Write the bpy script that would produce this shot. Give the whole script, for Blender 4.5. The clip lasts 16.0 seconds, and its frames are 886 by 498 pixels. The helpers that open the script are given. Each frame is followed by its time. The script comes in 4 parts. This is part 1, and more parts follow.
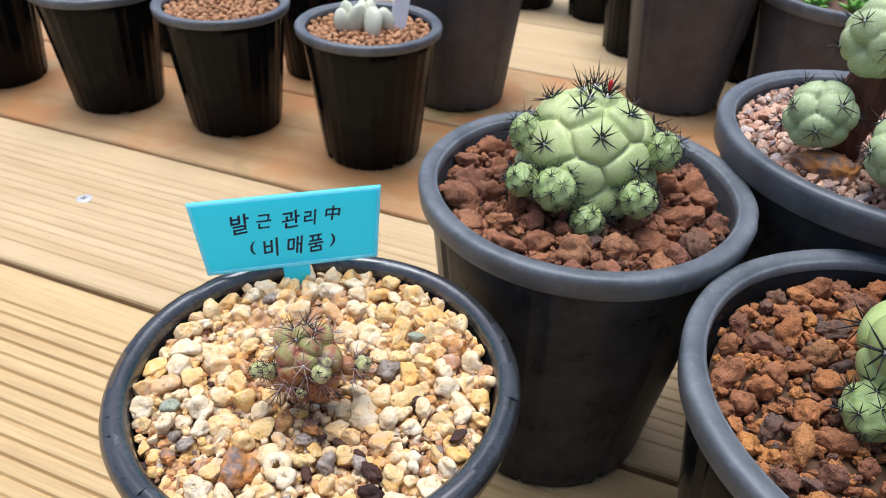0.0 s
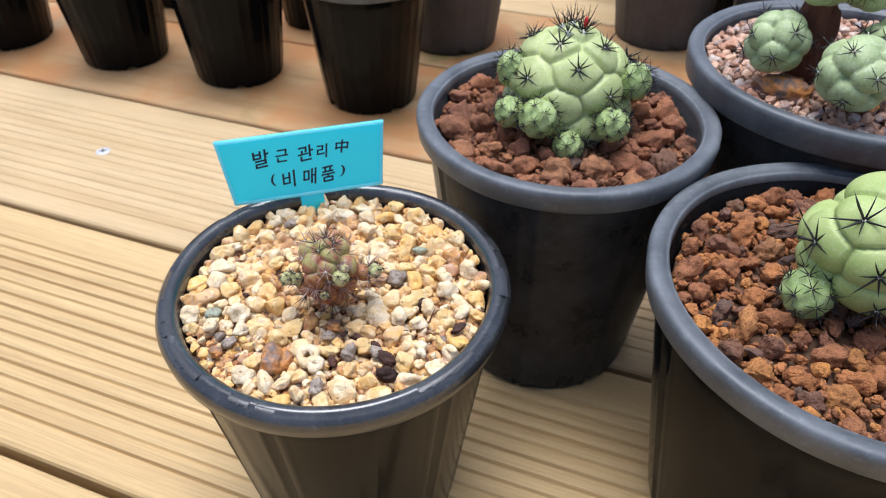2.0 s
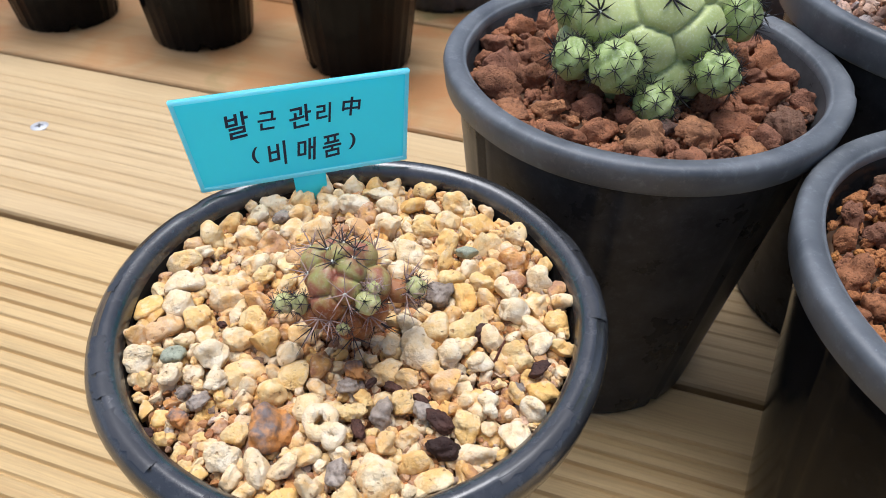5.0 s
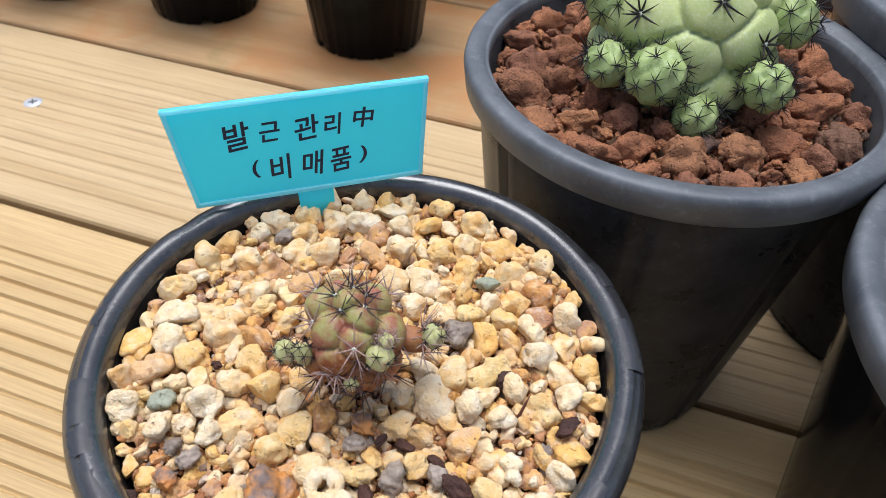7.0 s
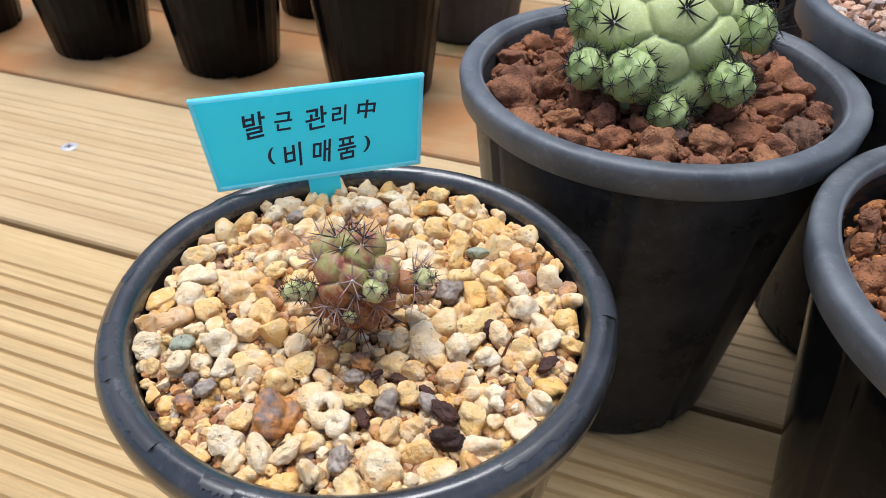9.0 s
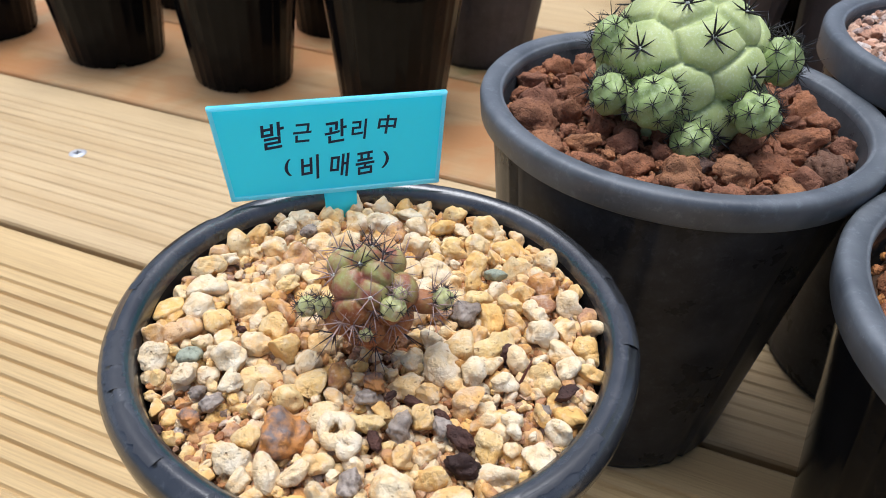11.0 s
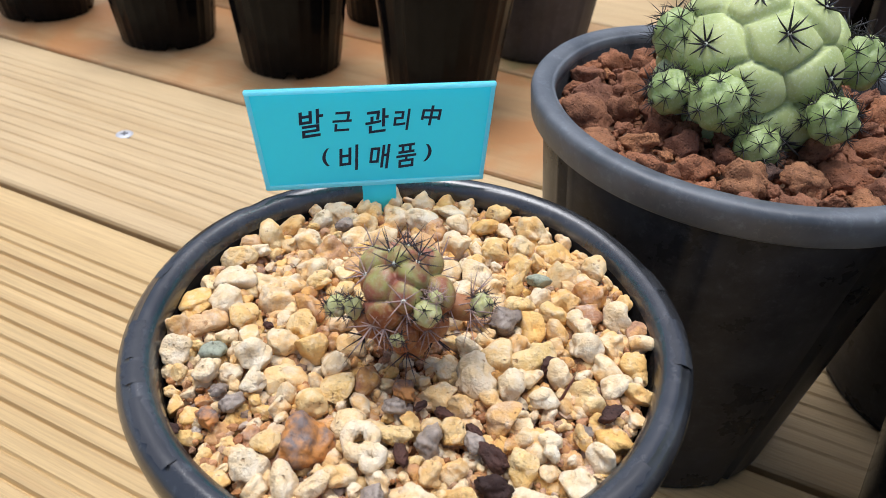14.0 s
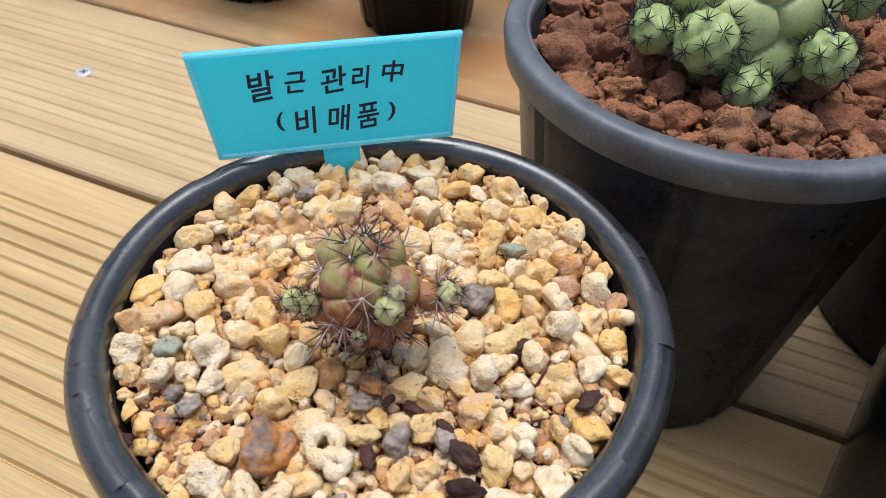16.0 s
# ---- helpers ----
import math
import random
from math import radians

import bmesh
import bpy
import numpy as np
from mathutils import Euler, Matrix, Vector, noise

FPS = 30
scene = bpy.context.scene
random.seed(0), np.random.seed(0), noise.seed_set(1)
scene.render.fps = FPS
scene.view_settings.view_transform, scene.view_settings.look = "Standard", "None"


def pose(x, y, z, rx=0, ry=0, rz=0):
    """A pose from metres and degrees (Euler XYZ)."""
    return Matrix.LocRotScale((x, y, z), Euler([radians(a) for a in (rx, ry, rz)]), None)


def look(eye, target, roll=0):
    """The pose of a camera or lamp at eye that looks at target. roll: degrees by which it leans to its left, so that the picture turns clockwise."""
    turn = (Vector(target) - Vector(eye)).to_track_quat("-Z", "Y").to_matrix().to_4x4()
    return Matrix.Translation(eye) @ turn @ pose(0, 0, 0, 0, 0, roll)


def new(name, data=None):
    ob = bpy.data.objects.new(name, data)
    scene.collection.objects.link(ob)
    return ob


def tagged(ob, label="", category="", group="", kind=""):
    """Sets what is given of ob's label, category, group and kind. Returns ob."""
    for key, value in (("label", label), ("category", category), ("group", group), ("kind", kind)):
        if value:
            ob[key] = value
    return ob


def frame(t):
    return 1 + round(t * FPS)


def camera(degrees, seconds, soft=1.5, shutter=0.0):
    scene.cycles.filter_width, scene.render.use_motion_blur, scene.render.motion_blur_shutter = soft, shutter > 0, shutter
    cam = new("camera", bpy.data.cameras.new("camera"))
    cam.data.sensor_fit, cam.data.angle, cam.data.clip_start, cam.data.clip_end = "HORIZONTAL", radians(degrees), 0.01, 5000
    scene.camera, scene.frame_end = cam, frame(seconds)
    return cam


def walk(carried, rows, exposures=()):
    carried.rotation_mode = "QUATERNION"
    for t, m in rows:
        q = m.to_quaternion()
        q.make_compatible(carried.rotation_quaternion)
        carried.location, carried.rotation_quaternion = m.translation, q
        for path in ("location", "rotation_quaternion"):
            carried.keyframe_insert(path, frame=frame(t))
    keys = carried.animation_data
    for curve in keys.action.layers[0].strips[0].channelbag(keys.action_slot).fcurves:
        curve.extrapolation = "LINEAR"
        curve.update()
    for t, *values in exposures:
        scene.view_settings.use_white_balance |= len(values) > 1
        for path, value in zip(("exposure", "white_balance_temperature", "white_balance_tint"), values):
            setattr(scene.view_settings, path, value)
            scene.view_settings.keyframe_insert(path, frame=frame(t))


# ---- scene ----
cam = camera(63.84, 16.0, 0.9)
cam.data.dof.use_dof, cam.data.dof.focus_distance, cam.data.dof.aperture_fstop = True, 0.155, 40.0
# seconds, eye x y z in metres, Euler turn in degrees
PATH = [
    (0.0, 0.0000, -0.0000, 0.2372, 54.43, -2.06, 0.01),
    (0.5, -0.0091, 0.0079, 0.2269, 54.33, -4.21, 0.56),
    (1.0, -0.0116, 0.0122, 0.2178, 53.33, -4.22, -1.12),
    (1.5, -0.0093, -0.0095, 0.2301, 50.85, -1.60, -1.06),
    (2.0, 0.0009, -0.0288, 0.2480, 50.37, -0.20, -1.12),
    (2.5, -0.0058, -0.0077, 0.2286, 50.82, -1.27, -1.00),
    (3.0, -0.0148, 0.0114, 0.2075, 50.23, -2.23, -1.13),
    (3.5, -0.0169, 0.0082, 0.2118, 49.25, -1.44, -1.46),
    (3.7, -0.0151, 0.0101, 0.2130, 48.99, -1.17, -1.83),
    (5.8, -0.0185, 0.0331, 0.2076, 48.12, -1.03, -3.84),
    (6.0, -0.0183, 0.0341, 0.2079, 47.16, -1.08, -3.51),
    (6.5, -0.0191, 0.0395, 0.2089, 46.27, -1.51, -2.92),
    (7.0, -0.0196, 0.0472, 0.2089, 45.92, -1.79, -2.43),
    (7.5, -0.0168, 0.0377, 0.2087, 47.38, -1.84, -2.25),
    (8.0, -0.0166, 0.0273, 0.2027, 50.06, -2.01, -1.65),
    (8.5, -0.0161, 0.0218, 0.2032, 51.15, -0.95, -1.81),
    (9.0, -0.0150, 0.0204, 0.2024, 51.85, -0.46, -1.60),
    (11.3, -0.0211, 0.0244, 0.1975, 54.72, -2.53, -0.17),
    (11.5, -0.0244, 0.0269, 0.1932, 55.92, -2.17, -1.02),
    (12.0, -0.0368, 0.0369, 0.1890, 57.80, -3.05, -6.54),
    (12.5, -0.0440, 0.0411, 0.1854, 57.81, -2.45, -10.66),
    (13.0, -0.0461, 0.0418, 0.1844, 57.58, -2.87, -11.93),
    (13.5, -0.0344, 0.0333, 0.1869, 55.16, -3.49, -4.36),
    (14.0, -0.0188, 0.0312, 0.1948, 53.10, -2.57, 4.04),
    (14.5, -0.0074, 0.0310, 0.1950, 52.13, -1.18, 6.82),
    (15.0, -0.0074, 0.0317, 0.1948, 52.55, -0.54, 6.39),
    (15.5, -0.0128, 0.0409, 0.1917, 48.88, -1.62, 3.34),
    (16.0, -0.0149, 0.0468, 0.1986, 45.85, -1.24, 2.14),
]
walk(cam, [(t, pose(*row)) for t, *row in PATH], exposures=[(0.0, 0.36, 5750.0, 10.0), (3.5, 0.30, 5750.0, 10.0), (6.0, 0.20, 5950.0, 10.0), (12.5, 0.20, 5750.0, 9.0), (14.0, 0.17, 5900.0, 10.0), (16.0, 0.08, 5950.0, 10.0)])

# ---- light: hazy noon daylight from high up, a little behind the pots ----
SUN_AZ, SUN_EL = 108.0, 80.0
world = bpy.data.worlds.new("sky")
scene.world = world
world.use_nodes = True
wn, wl = world.node_tree.nodes, world.node_tree.links
sky = wn.new("ShaderNodeTexSky")
sky.sky_type, sky.sun_disc = "NISHITA", False
sky.sun_elevation, sky.sun_rotation = radians(SUN_EL), radians(90.0 - SUN_AZ)
sky.air_density, sky.dust_density = 0.9, 5.0
wl.new(sky.outputs[0], wn["Background"].inputs[0])
wn["Background"].inputs[1].default_value = 0.140
sun = new("sun", bpy.data.lights.new("sun", "SUN"))
sun.data.energy, sun.data.angle, sun.data.color = 2.62, radians(42), (1.0, 0.975, 0.94)
sun_way = Vector((math.cos(radians(SUN_EL)) * math.cos(radians(SUN_AZ)), math.cos(radians(SUN_EL)) * math.sin(radians(SUN_AZ)), math.sin(radians(SUN_EL))))
sun.matrix_world = look(sun_way * 3, (0, 0, 0))

# ---- materials ----
class Mat:
    """A node material with short calls for what the surfaces here need."""

    def __init__(self, name, rough=0.5, spec=0.5, metal=0.0):
        self.m = bpy.data.materials.new(name)
        self.m.use_nodes = True
        self.n, self.l = self.m.node_tree.nodes, self.m.node_tree.links
        self.b = self.n["Principled BSDF"]
        self.b.inputs["Roughness"].default_value = rough
        self.b.inputs["Specular IOR Level"].default_value = spec
        self.b.inputs["Metallic"].default_value = metal
        self.co = self.n.new("ShaderNodeTexCoord").outputs["Object"]

    def mapped(self, scale, vec=None):
        k = self.n.new("ShaderNodeMapping")
        k.inputs["Scale"].default_value = scale
        self.l.new(vec or self.co, k.inputs[0])
        return k.outputs[0]

    def noise(self, scale, detail=4.0, rough=0.6, vec=None, distort=0.0):
        k = self.n.new("ShaderNodeTexNoise")
        k.inputs["Scale"].default_value, k.inputs["Detail"].default_value = scale, detail
        k.inputs["Roughness"].default_value, k.inputs["Distortion"].default_value = rough, distort
        self.l.new(vec or self.co, k.inputs["Vector"])
        return k.outputs["Fac"]

    def cells(self, scale, vec=None):
        k = self.n.new("ShaderNodeTexVoronoi")
        k.inputs["Scale"].default_value = scale
        self.l.new(vec or self.co, k.inputs["Vector"])
        return k.outputs["Distance"]

    def ramp(self, fac, stops, mode="LINEAR"):
        k = self.n.new("ShaderNodeValToRGB")
        k.color_ramp.interpolation = mode
        while len(k.color_ramp.elements) < len(stops):
            k.color_ramp.elements.new(0.5)
        for e, (at, c) in zip(k.color_ramp.elements, stops):
            e.position, e.color = at, (c, c, c, 1) if isinstance(c, float) else (*c, 1)
        self.l.new(fac, k.inputs[0])
        return k.outputs[0]

    def mix(self, fac, a, b, blend="MIX"):
        k = self.n.new("ShaderNodeMix")
        k.data_type, k.blend_type = "RGBA", blend
        for slot, v in ((0, fac), (6, a), (7, b)):
            if isinstance(v, bpy.types.NodeSocket):
                self.l.new(v, k.inputs[slot])
            else:
                k.inputs[slot].default_value = v if slot == 0 else (*v, 1)
        return k.outputs[2]

    def island(self):
        return self.n.new("ShaderNodeNewGeometry").outputs["Random Per Island"]

    def each(self):
        return self.n.new("ShaderNodeObjectInfo").outputs["Random"]

    def split(self, vec=None):
        k = self.n.new("ShaderNodeSeparateXYZ")
        self.l.new(vec or self.co, k.inputs[0])
        return k.outputs

    def math(self, op, a, b=0.0):
        k = self.n.new("ShaderNodeMath")
        k.operation = op
        for i, v in enumerate((a, b)):
            if isinstance(v, bpy.types.NodeSocket):
                self.l.new(v, k.inputs[i])
            else:
                k.inputs[i].default_value = v
        return k.outputs[0]

    def color(self, c):
        if isinstance(c, tuple):
            self.b.inputs["Base Color"].default_value = (*c, 1)
        else:
            self.l.new(c, self.b.inputs["Base Color"])
        return self

    def roughness(self, fac, low, high):
        self.l.new(self.ramp(fac, [(0.3, float(low)), (0.7, float(high))]), self.b.inputs["Roughness"])
        return self

    def bump(self, height, strength, distance):
        k = self.n.new("ShaderNodeBump")
        k.inputs["Strength"].default_value, k.inputs["Distance"].default_value = strength, distance
        self.l.new(height, k.inputs["Height"])
        if self.b.inputs["Normal"].is_linked:
            self.l.new(self.b.inputs["Normal"].links[0].from_socket, k.inputs["Normal"])
        self.l.new(k.outputs[0], self.b.inputs["Normal"])
        return self


def wood(name, pale, mid, dark, stained):
    w = Mat(name, 0.6, 0.35)
    shift = w.n.new("ShaderNodeVectorMath")
    shift.operation = "MULTIPLY_ADD"
    shift.inputs[1].default_value = (1, 1, 1)
    own = w.n.new("ShaderNodeCombineXYZ")
    w.l.new(w.math("MULTIPLY", w.each(), 7.3), own.inputs[0])
    w.l.new(w.math("MULTIPLY", w.each(), 3.1), own.inputs[1])
    w.l.new(w.co, shift.inputs[0])
    w.l.new(own.outputs[0], shift.inputs[2])
    v = shift.outputs[0]
    fine = w.noise(1.0, 5.0, 0.65, w.mapped((22, 1150, 500), v))
    band = w.noise(1.0, 3.0, 0.5, w.mapped((3.2, 62, 40), v), 0.6)
    broad = w.noise(7.0, 3.0, 0.5, v)
    c = w.ramp(band, [(0.28, dark), (0.46, mid), (0.66, pale)])
    c = w.mix(w.ramp(fine, [(0.44, 0.0), (0.60, 0.42)]), c, tuple(0.62 * k for k in mid))
    c = w.mix(w.ramp(broad, [(0.35, 0.0), (0.7, 0.35)]), c, tuple(1.12 * k for k in pale))
    if stained:
        wet = w.noise(9.0, 4.0, 0.6, v, 1.2)
        c = w.mix(w.ramp(wet, [(0.43, 0.0), (0.56, 0.85)]), c, (0.40, 0.18, 0.060))
        algae = w.noise(13.0, 4.0, 0.65, v, 0.4)
        c = w.mix(w.ramp(algae, [(0.58, 0.0), (0.68, 0.5)]), c, (0.16, 0.17, 0.05))
    w.color(c).roughness(band, 0.5, 0.75)
    return w.bump(fine, 0.5, 0.0007).bump(band, 0.25, 0.001).m


def plastic(name, base, rough, dust, dust_color, spec=0.5):
    p = Mat(name, rough, spec)
    grime = p.noise(60.0, 5.0, 0.65)
    specks = p.noise(900.0, 2.0, 0.5)
    scuffs = p.noise(1.0, 4.0, 0.6, p.mapped((420, 420, 60)))
    c = p.mix(p.ramp(grime, [(0.35, 0.0), (0.75, float(dust))]), base, dust_color)
    c = p.mix(p.ramp(specks, [(0.74, 0.0), (0.82, 0.5 * dust)]), c, tuple(2.2 * k for k in dust_color))
    c = p.mix(p.ramp(scuffs, [(0.62, 0.0), (0.75, 0.5 * dust)]), c, dust_color)
    wear = p.noise(330.0, 7.0, 0.78)
    c = p.mix(p.ramp(wear, [(0.54, 0.0), (0.72, 0.55 * dust)]), c, tuple(1.5 * k for k in dust_color))
    p.color(c).roughness(grime, rough * 0.85, min(1.0, rough * 1.35))
    return p.bump(grime, 0.10, 0.0006).bump(scuffs, 0.08, 0.0003).bump(wear, 0.10, 0.0004).m


def stone(name, stops, pore, pore_depth, rough=0.85, stain=None, by_object=False, dark=0.65, patch=0.45, chalky=False):
    s = Mat(name, rough, 0.3)
    c = s.ramp(s.each() if by_object else s.island(), stops, "LINEAR")
    blot = s.noise(250.0, 4.0, 0.6)
    c = s.mix(s.ramp(blot, [(0.38, float(patch)), (0.58, 0.0)]), c, stain or (0.3, 0.16, 0.07))
    grain = s.noise(pore * 1.6, 5.0, 0.7)
    c = s.mix(s.ramp(grain, [(0.3, 0.7 * dark), (0.5, 0.0)]), c, (0.03, 0.02, 0.015), "MULTIPLY")
    if chalky:
        # soft porous surface: lumps, fine grain and a few dark holes
        hole = s.ramp(s.noise(700.0, 2.0, 0.5), [(0.26, 0.0), (0.34, 1.0)])
        c = s.mix(s.ramp(hole, [(0.0, 0.75), (1.0, 0.0)]), c, (0.30, 0.15, 0.06))
        c = s.mix(s.ramp(s.noise(420.0, 4.0, 0.6), [(0.50, 0.0), (0.70, 0.35)]), c, (0.80, 0.76, 0.66))
        return s.color(c).bump(s.noise(620.0, 4.0, 0.6), 0.9, 0.0009).bump(grain, 0.5, pore_depth).bump(hole, 0.5, 0.0006).m
    pit = s.ramp(s.cells(pore), [(0.08, 0.0), (0.38, 1.0)])
    c = s.mix(s.ramp(s.cells(pore * 0.8), [(0.10, float(dark)), (0.26, 0.0)]), c, (0.25, 0.2, 0.17), "MULTIPLY")
    return s.color(c).bump(grain, 0.6, pore_depth * 0.8).bump(pit, 0.5, pore_depth).m


def flesh(name, green, light, blush, blush_from, bloom, cork=None):
    f = Mat(name, 0.48, 0.4)
    big = f.noise(140.0, 3.0, 0.55)
    fine = f.noise(1500.0, 3.0, 0.6)
    c = f.mix(f.ramp(big, [(0.32, 0.0), (0.68, 1.0)]), green, light)
    c = f.mix(f.ramp(f.noise(260.0, 4.0, 0.6), [(blush_from, 0.0), (blush_from + (0.22 if cork else 0.12), 0.9)]), c, blush)
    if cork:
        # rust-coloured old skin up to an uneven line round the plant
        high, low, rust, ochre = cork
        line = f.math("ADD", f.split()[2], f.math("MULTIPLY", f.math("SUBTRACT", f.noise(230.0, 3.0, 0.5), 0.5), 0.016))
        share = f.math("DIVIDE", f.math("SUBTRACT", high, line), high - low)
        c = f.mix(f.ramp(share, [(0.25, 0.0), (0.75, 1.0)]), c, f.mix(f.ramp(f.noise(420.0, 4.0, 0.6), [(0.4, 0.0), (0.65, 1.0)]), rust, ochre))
    c = f.mix(f.ramp(fine, [(0.50, 0.0), (0.72, float(bloom))]), c, (0.62, 0.68, 0.56))
    f.color(c).roughness(big, 0.4, 0.6)
    f.b.inputs["Subsurface Weight"].default_value = 0.08
    f.b.inputs["Subsurface Scale"].default_value = 0.002
    f.b.inputs["Subsurface Radius"].default_value = (0.9, 0.9, 0.4)
    return f.bump(fine, 0.25, 0.0002).m


def plain(name, c, rough, metal=0.0, grain=400.0, depth=0.0002, vary=0.8):
    p = Mat(name, rough, 0.4, metal)
    k = p.noise(grain, 4.0, 0.6)
    p.color(p.mix(k, tuple(vary * v for v in c), tuple(min(1.0, (2.0 - vary) * v) for v in c))).roughness(k, rough * 0.85, min(1.0, rough * 1.15))
    return p.bump(k, 0.2, depth).m


WOOD = wood("treated_pine", (0.54, 0.40, 0.22), (0.49, 0.35, 0.18), (0.42, 0.285, 0.13), False)
WOOD_WARM = wood("warm_pine", (0.56, 0.395, 0.19), (0.50, 0.345, 0.155), (0.43, 0.275, 0.115), False)
WOOD_STAINED = wood("stained_pine", (0.45, 0.29, 0.14), (0.39, 0.235, 0.10), (0.29, 0.155, 0.058), True)
BLACK_GLOSS = plastic("black_plastic", (0.0045, 0.0043, 0.0043), 0.10, 0.25, (0.018, 0.017, 0.016), 0.11)
BLACK_RIM = plastic("black_rim_plastic", (0.016, 0.0168, 0.018), 0.21, 0.5, (0.085, 0.086, 0.088), 1.0)
FILM = plastic("torn_film_plastic", (0.024, 0.025, 0.027), 0.20, 0.2, (0.07, 0.07, 0.07), 0.7)
GREY_RIM = plastic("grey_rim_plastic", (0.058, 0.066, 0.075), 0.46, 0.85, (0.155, 0.168, 0.18))
GREY_BODY = plastic("grey_body_plastic", (0.0170, 0.0170, 0.0180), 0.28, 0.9, (0.055, 0.055, 0.057), 0.11)
GREY_GLOSS = plastic("scuffed_gloss_plastic", (0.0040, 0.0040, 0.0044), 0.08, 0.4, (0.018, 0.018, 0.019), 0.06)
GREY_BACK = plastic("weathered_grey_plastic", (0.042, 0.042, 0.045), 0.42, 0.6, (0.10, 0.098, 0.096), 0.4)
PUMICE = stone("pumice", [(0.0, (0.72, 0.55, 0.31)), (0.36, (0.77, 0.64, 0.43)), (0.56, (0.75, 0.55, 0.26)), (0.72, (0.75, 0.48, 0.16)), (0.83, (0.68, 0.49, 0.29)), (0.91, (0.56, 0.27, 0.085)), (0.96, (0.46, 0.26, 0.15)), (1.0, (0.30, 0.13, 0.06))], 1500.0, 0.0005, 0.85, (0.74, 0.41, 0.11), False, 0.12, 0.72, True)
PUM_CREAM = stone("cream_pumice", [(0.0, (0.76, 0.60, 0.38)), (1.0, (0.80, 0.70, 0.51))], 1500.0, 0.0005, 0.85, (0.74, 0.51, 0.23), True, 0.10, 0.6, True)
PUM_YELLOW = stone("yellow_pumice", [(0.0, (0.75, 0.51, 0.18)), (1.0, (0.72, 0.42, 0.12))], 1500.0, 0.0005, 0.85, (0.75, 0.58, 0.32), True, 0.10, 0.8, True)
STONE_BROWN = stone("rusty_rock", [(0.0, (0.44, 0.17, 0.05)), (1.0, (0.56, 0.25, 0.07))], 700.0, 0.0003, 0.5, (0.16, 0.13, 0.12), True, 0.4, 0.95)
BARK_DARK = stone("dark_bark", [(0.0, (0.035, 0.017, 0.013)), (1.0, (0.085, 0.036, 0.024))], 1500.0, 0.0003, 0.7, (0.02, 0.012, 0.01), True)
STONE_GREY = stone("grey_quartz", [(0.0, (0.18, 0.14, 0.105)), (1.0, (0.42, 0.35, 0.28))], 700.0, 0.0001, 0.4, (0.18, 0.14, 0.12), True)
STONE_GREEN = stone("grey_green_rock", [(0.0, (0.30, 0.33, 0.24)), (1.0, (0.38, 0.40, 0.30))], 900.0, 0.0002, 0.7, (0.2, 0.2, 0.14), True)
GRIT = stone("orange_grit", [(0.0, (0.46, 0.19, 0.06)), (0.25, (0.58, 0.31, 0.13)), (0.45, (0.30, 0.11, 0.04)), (0.62, (0.54, 0.40, 0.27)), (0.80, (0.50, 0.23, 0.085)), (0.92, (0.62, 0.54, 0.45)), (1.0, (0.08, 0.04, 0.028))], 1600.0, 0.0002, 0.5)
LAVA = stone("red_lava", [(0.0, (0.29, 0.118, 0.058)), (0.35, (0.37, 0.155, 0.072)), (0.6, (0.24, 0.105, 0.060)), (0.8, (0.45, 0.205, 0.088)), (1.0, (0.10, 0.065, 0.052))], 1100.0, 0.0012, 0.9, (0.12, 0.055, 0.034))
LAVA_ORANGE = stone("orange_lava", [(0.0, (0.36, 0.140, 0.052)), (0.35, (0.46, 0.190, 0.066)), (0.6, (0.26, 0.110, 0.058)), (0.8, (0.12, 0.085, 0.068)), (0.86, (0.48, 0.215, 0.072)), (1.0, (0.52, 0.225, 0.060))], 1100.0, 0.0012, 0.9, (0.15, 0.058, 0.026))
GRANITE = stone("pink_granite", [(0.0, (0.58, 0.34, 0.22)), (0.4, (0.64, 0.44, 0.32)), (0.7, (0.46, 0.24, 0.15)), (0.9, (0.68, 0.58, 0.50)), (1.0, (0.26, 0.23, 0.23))], 900.0, 0.0002, 0.8, (0.5, 0.26, 0.16))
PELLET = stone("fired_clay", [(0.0, (0.44, 0.22, 0.10)), (0.5, (0.54, 0.30, 0.15)), (1.0, (0.36, 0.17, 0.08))], 800.0, 0.0003, 0.85, (0.3, 0.14, 0.06))
SOIL = plain("dark_soil", (0.10, 0.055, 0.03), 0.95, 0.0, 500.0, 0.001, 0.5)
BED = plain("orange_brown_soil", (0.17, 0.068, 0.028), 0.95, 0.0, 900.0, 0.001, 0.5)
GREEN = flesh("pale_green_flesh", (0.36, 0.43, 0.150), (0.49, 0.54, 0.23), (0.27, 0.34, 0.10), 0.66, 0.42)
GREEN_DUSTY = flesh("dusty_green_flesh", (0.29, 0.37, 0.160), (0.40, 0.47, 0.24), (0.31, 0.28, 0.12), 0.66, 0.5)
GREEN_PUP = flesh("young_green_flesh", (0.23, 0.32, 0.09), (0.38, 0.46, 0.18), (0.36, 0.26, 0.11), 0.66, 0.3)
PUP_PALE = flesh("pale_yellow_green_flesh", (0.37, 0.38, 0.14), (0.50, 0.48, 0.22), (0.42, 0.26, 0.15), 0.56, 0.3)
GREEN_APPLE = flesh("bright_green_flesh", (0.28, 0.37, 0.10), (0.40, 0.47, 0.17), (0.27, 0.34, 0.10), 0.66, 0.25)
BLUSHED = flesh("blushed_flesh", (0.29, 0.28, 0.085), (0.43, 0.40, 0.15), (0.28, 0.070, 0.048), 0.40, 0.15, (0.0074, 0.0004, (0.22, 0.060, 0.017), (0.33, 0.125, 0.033)))
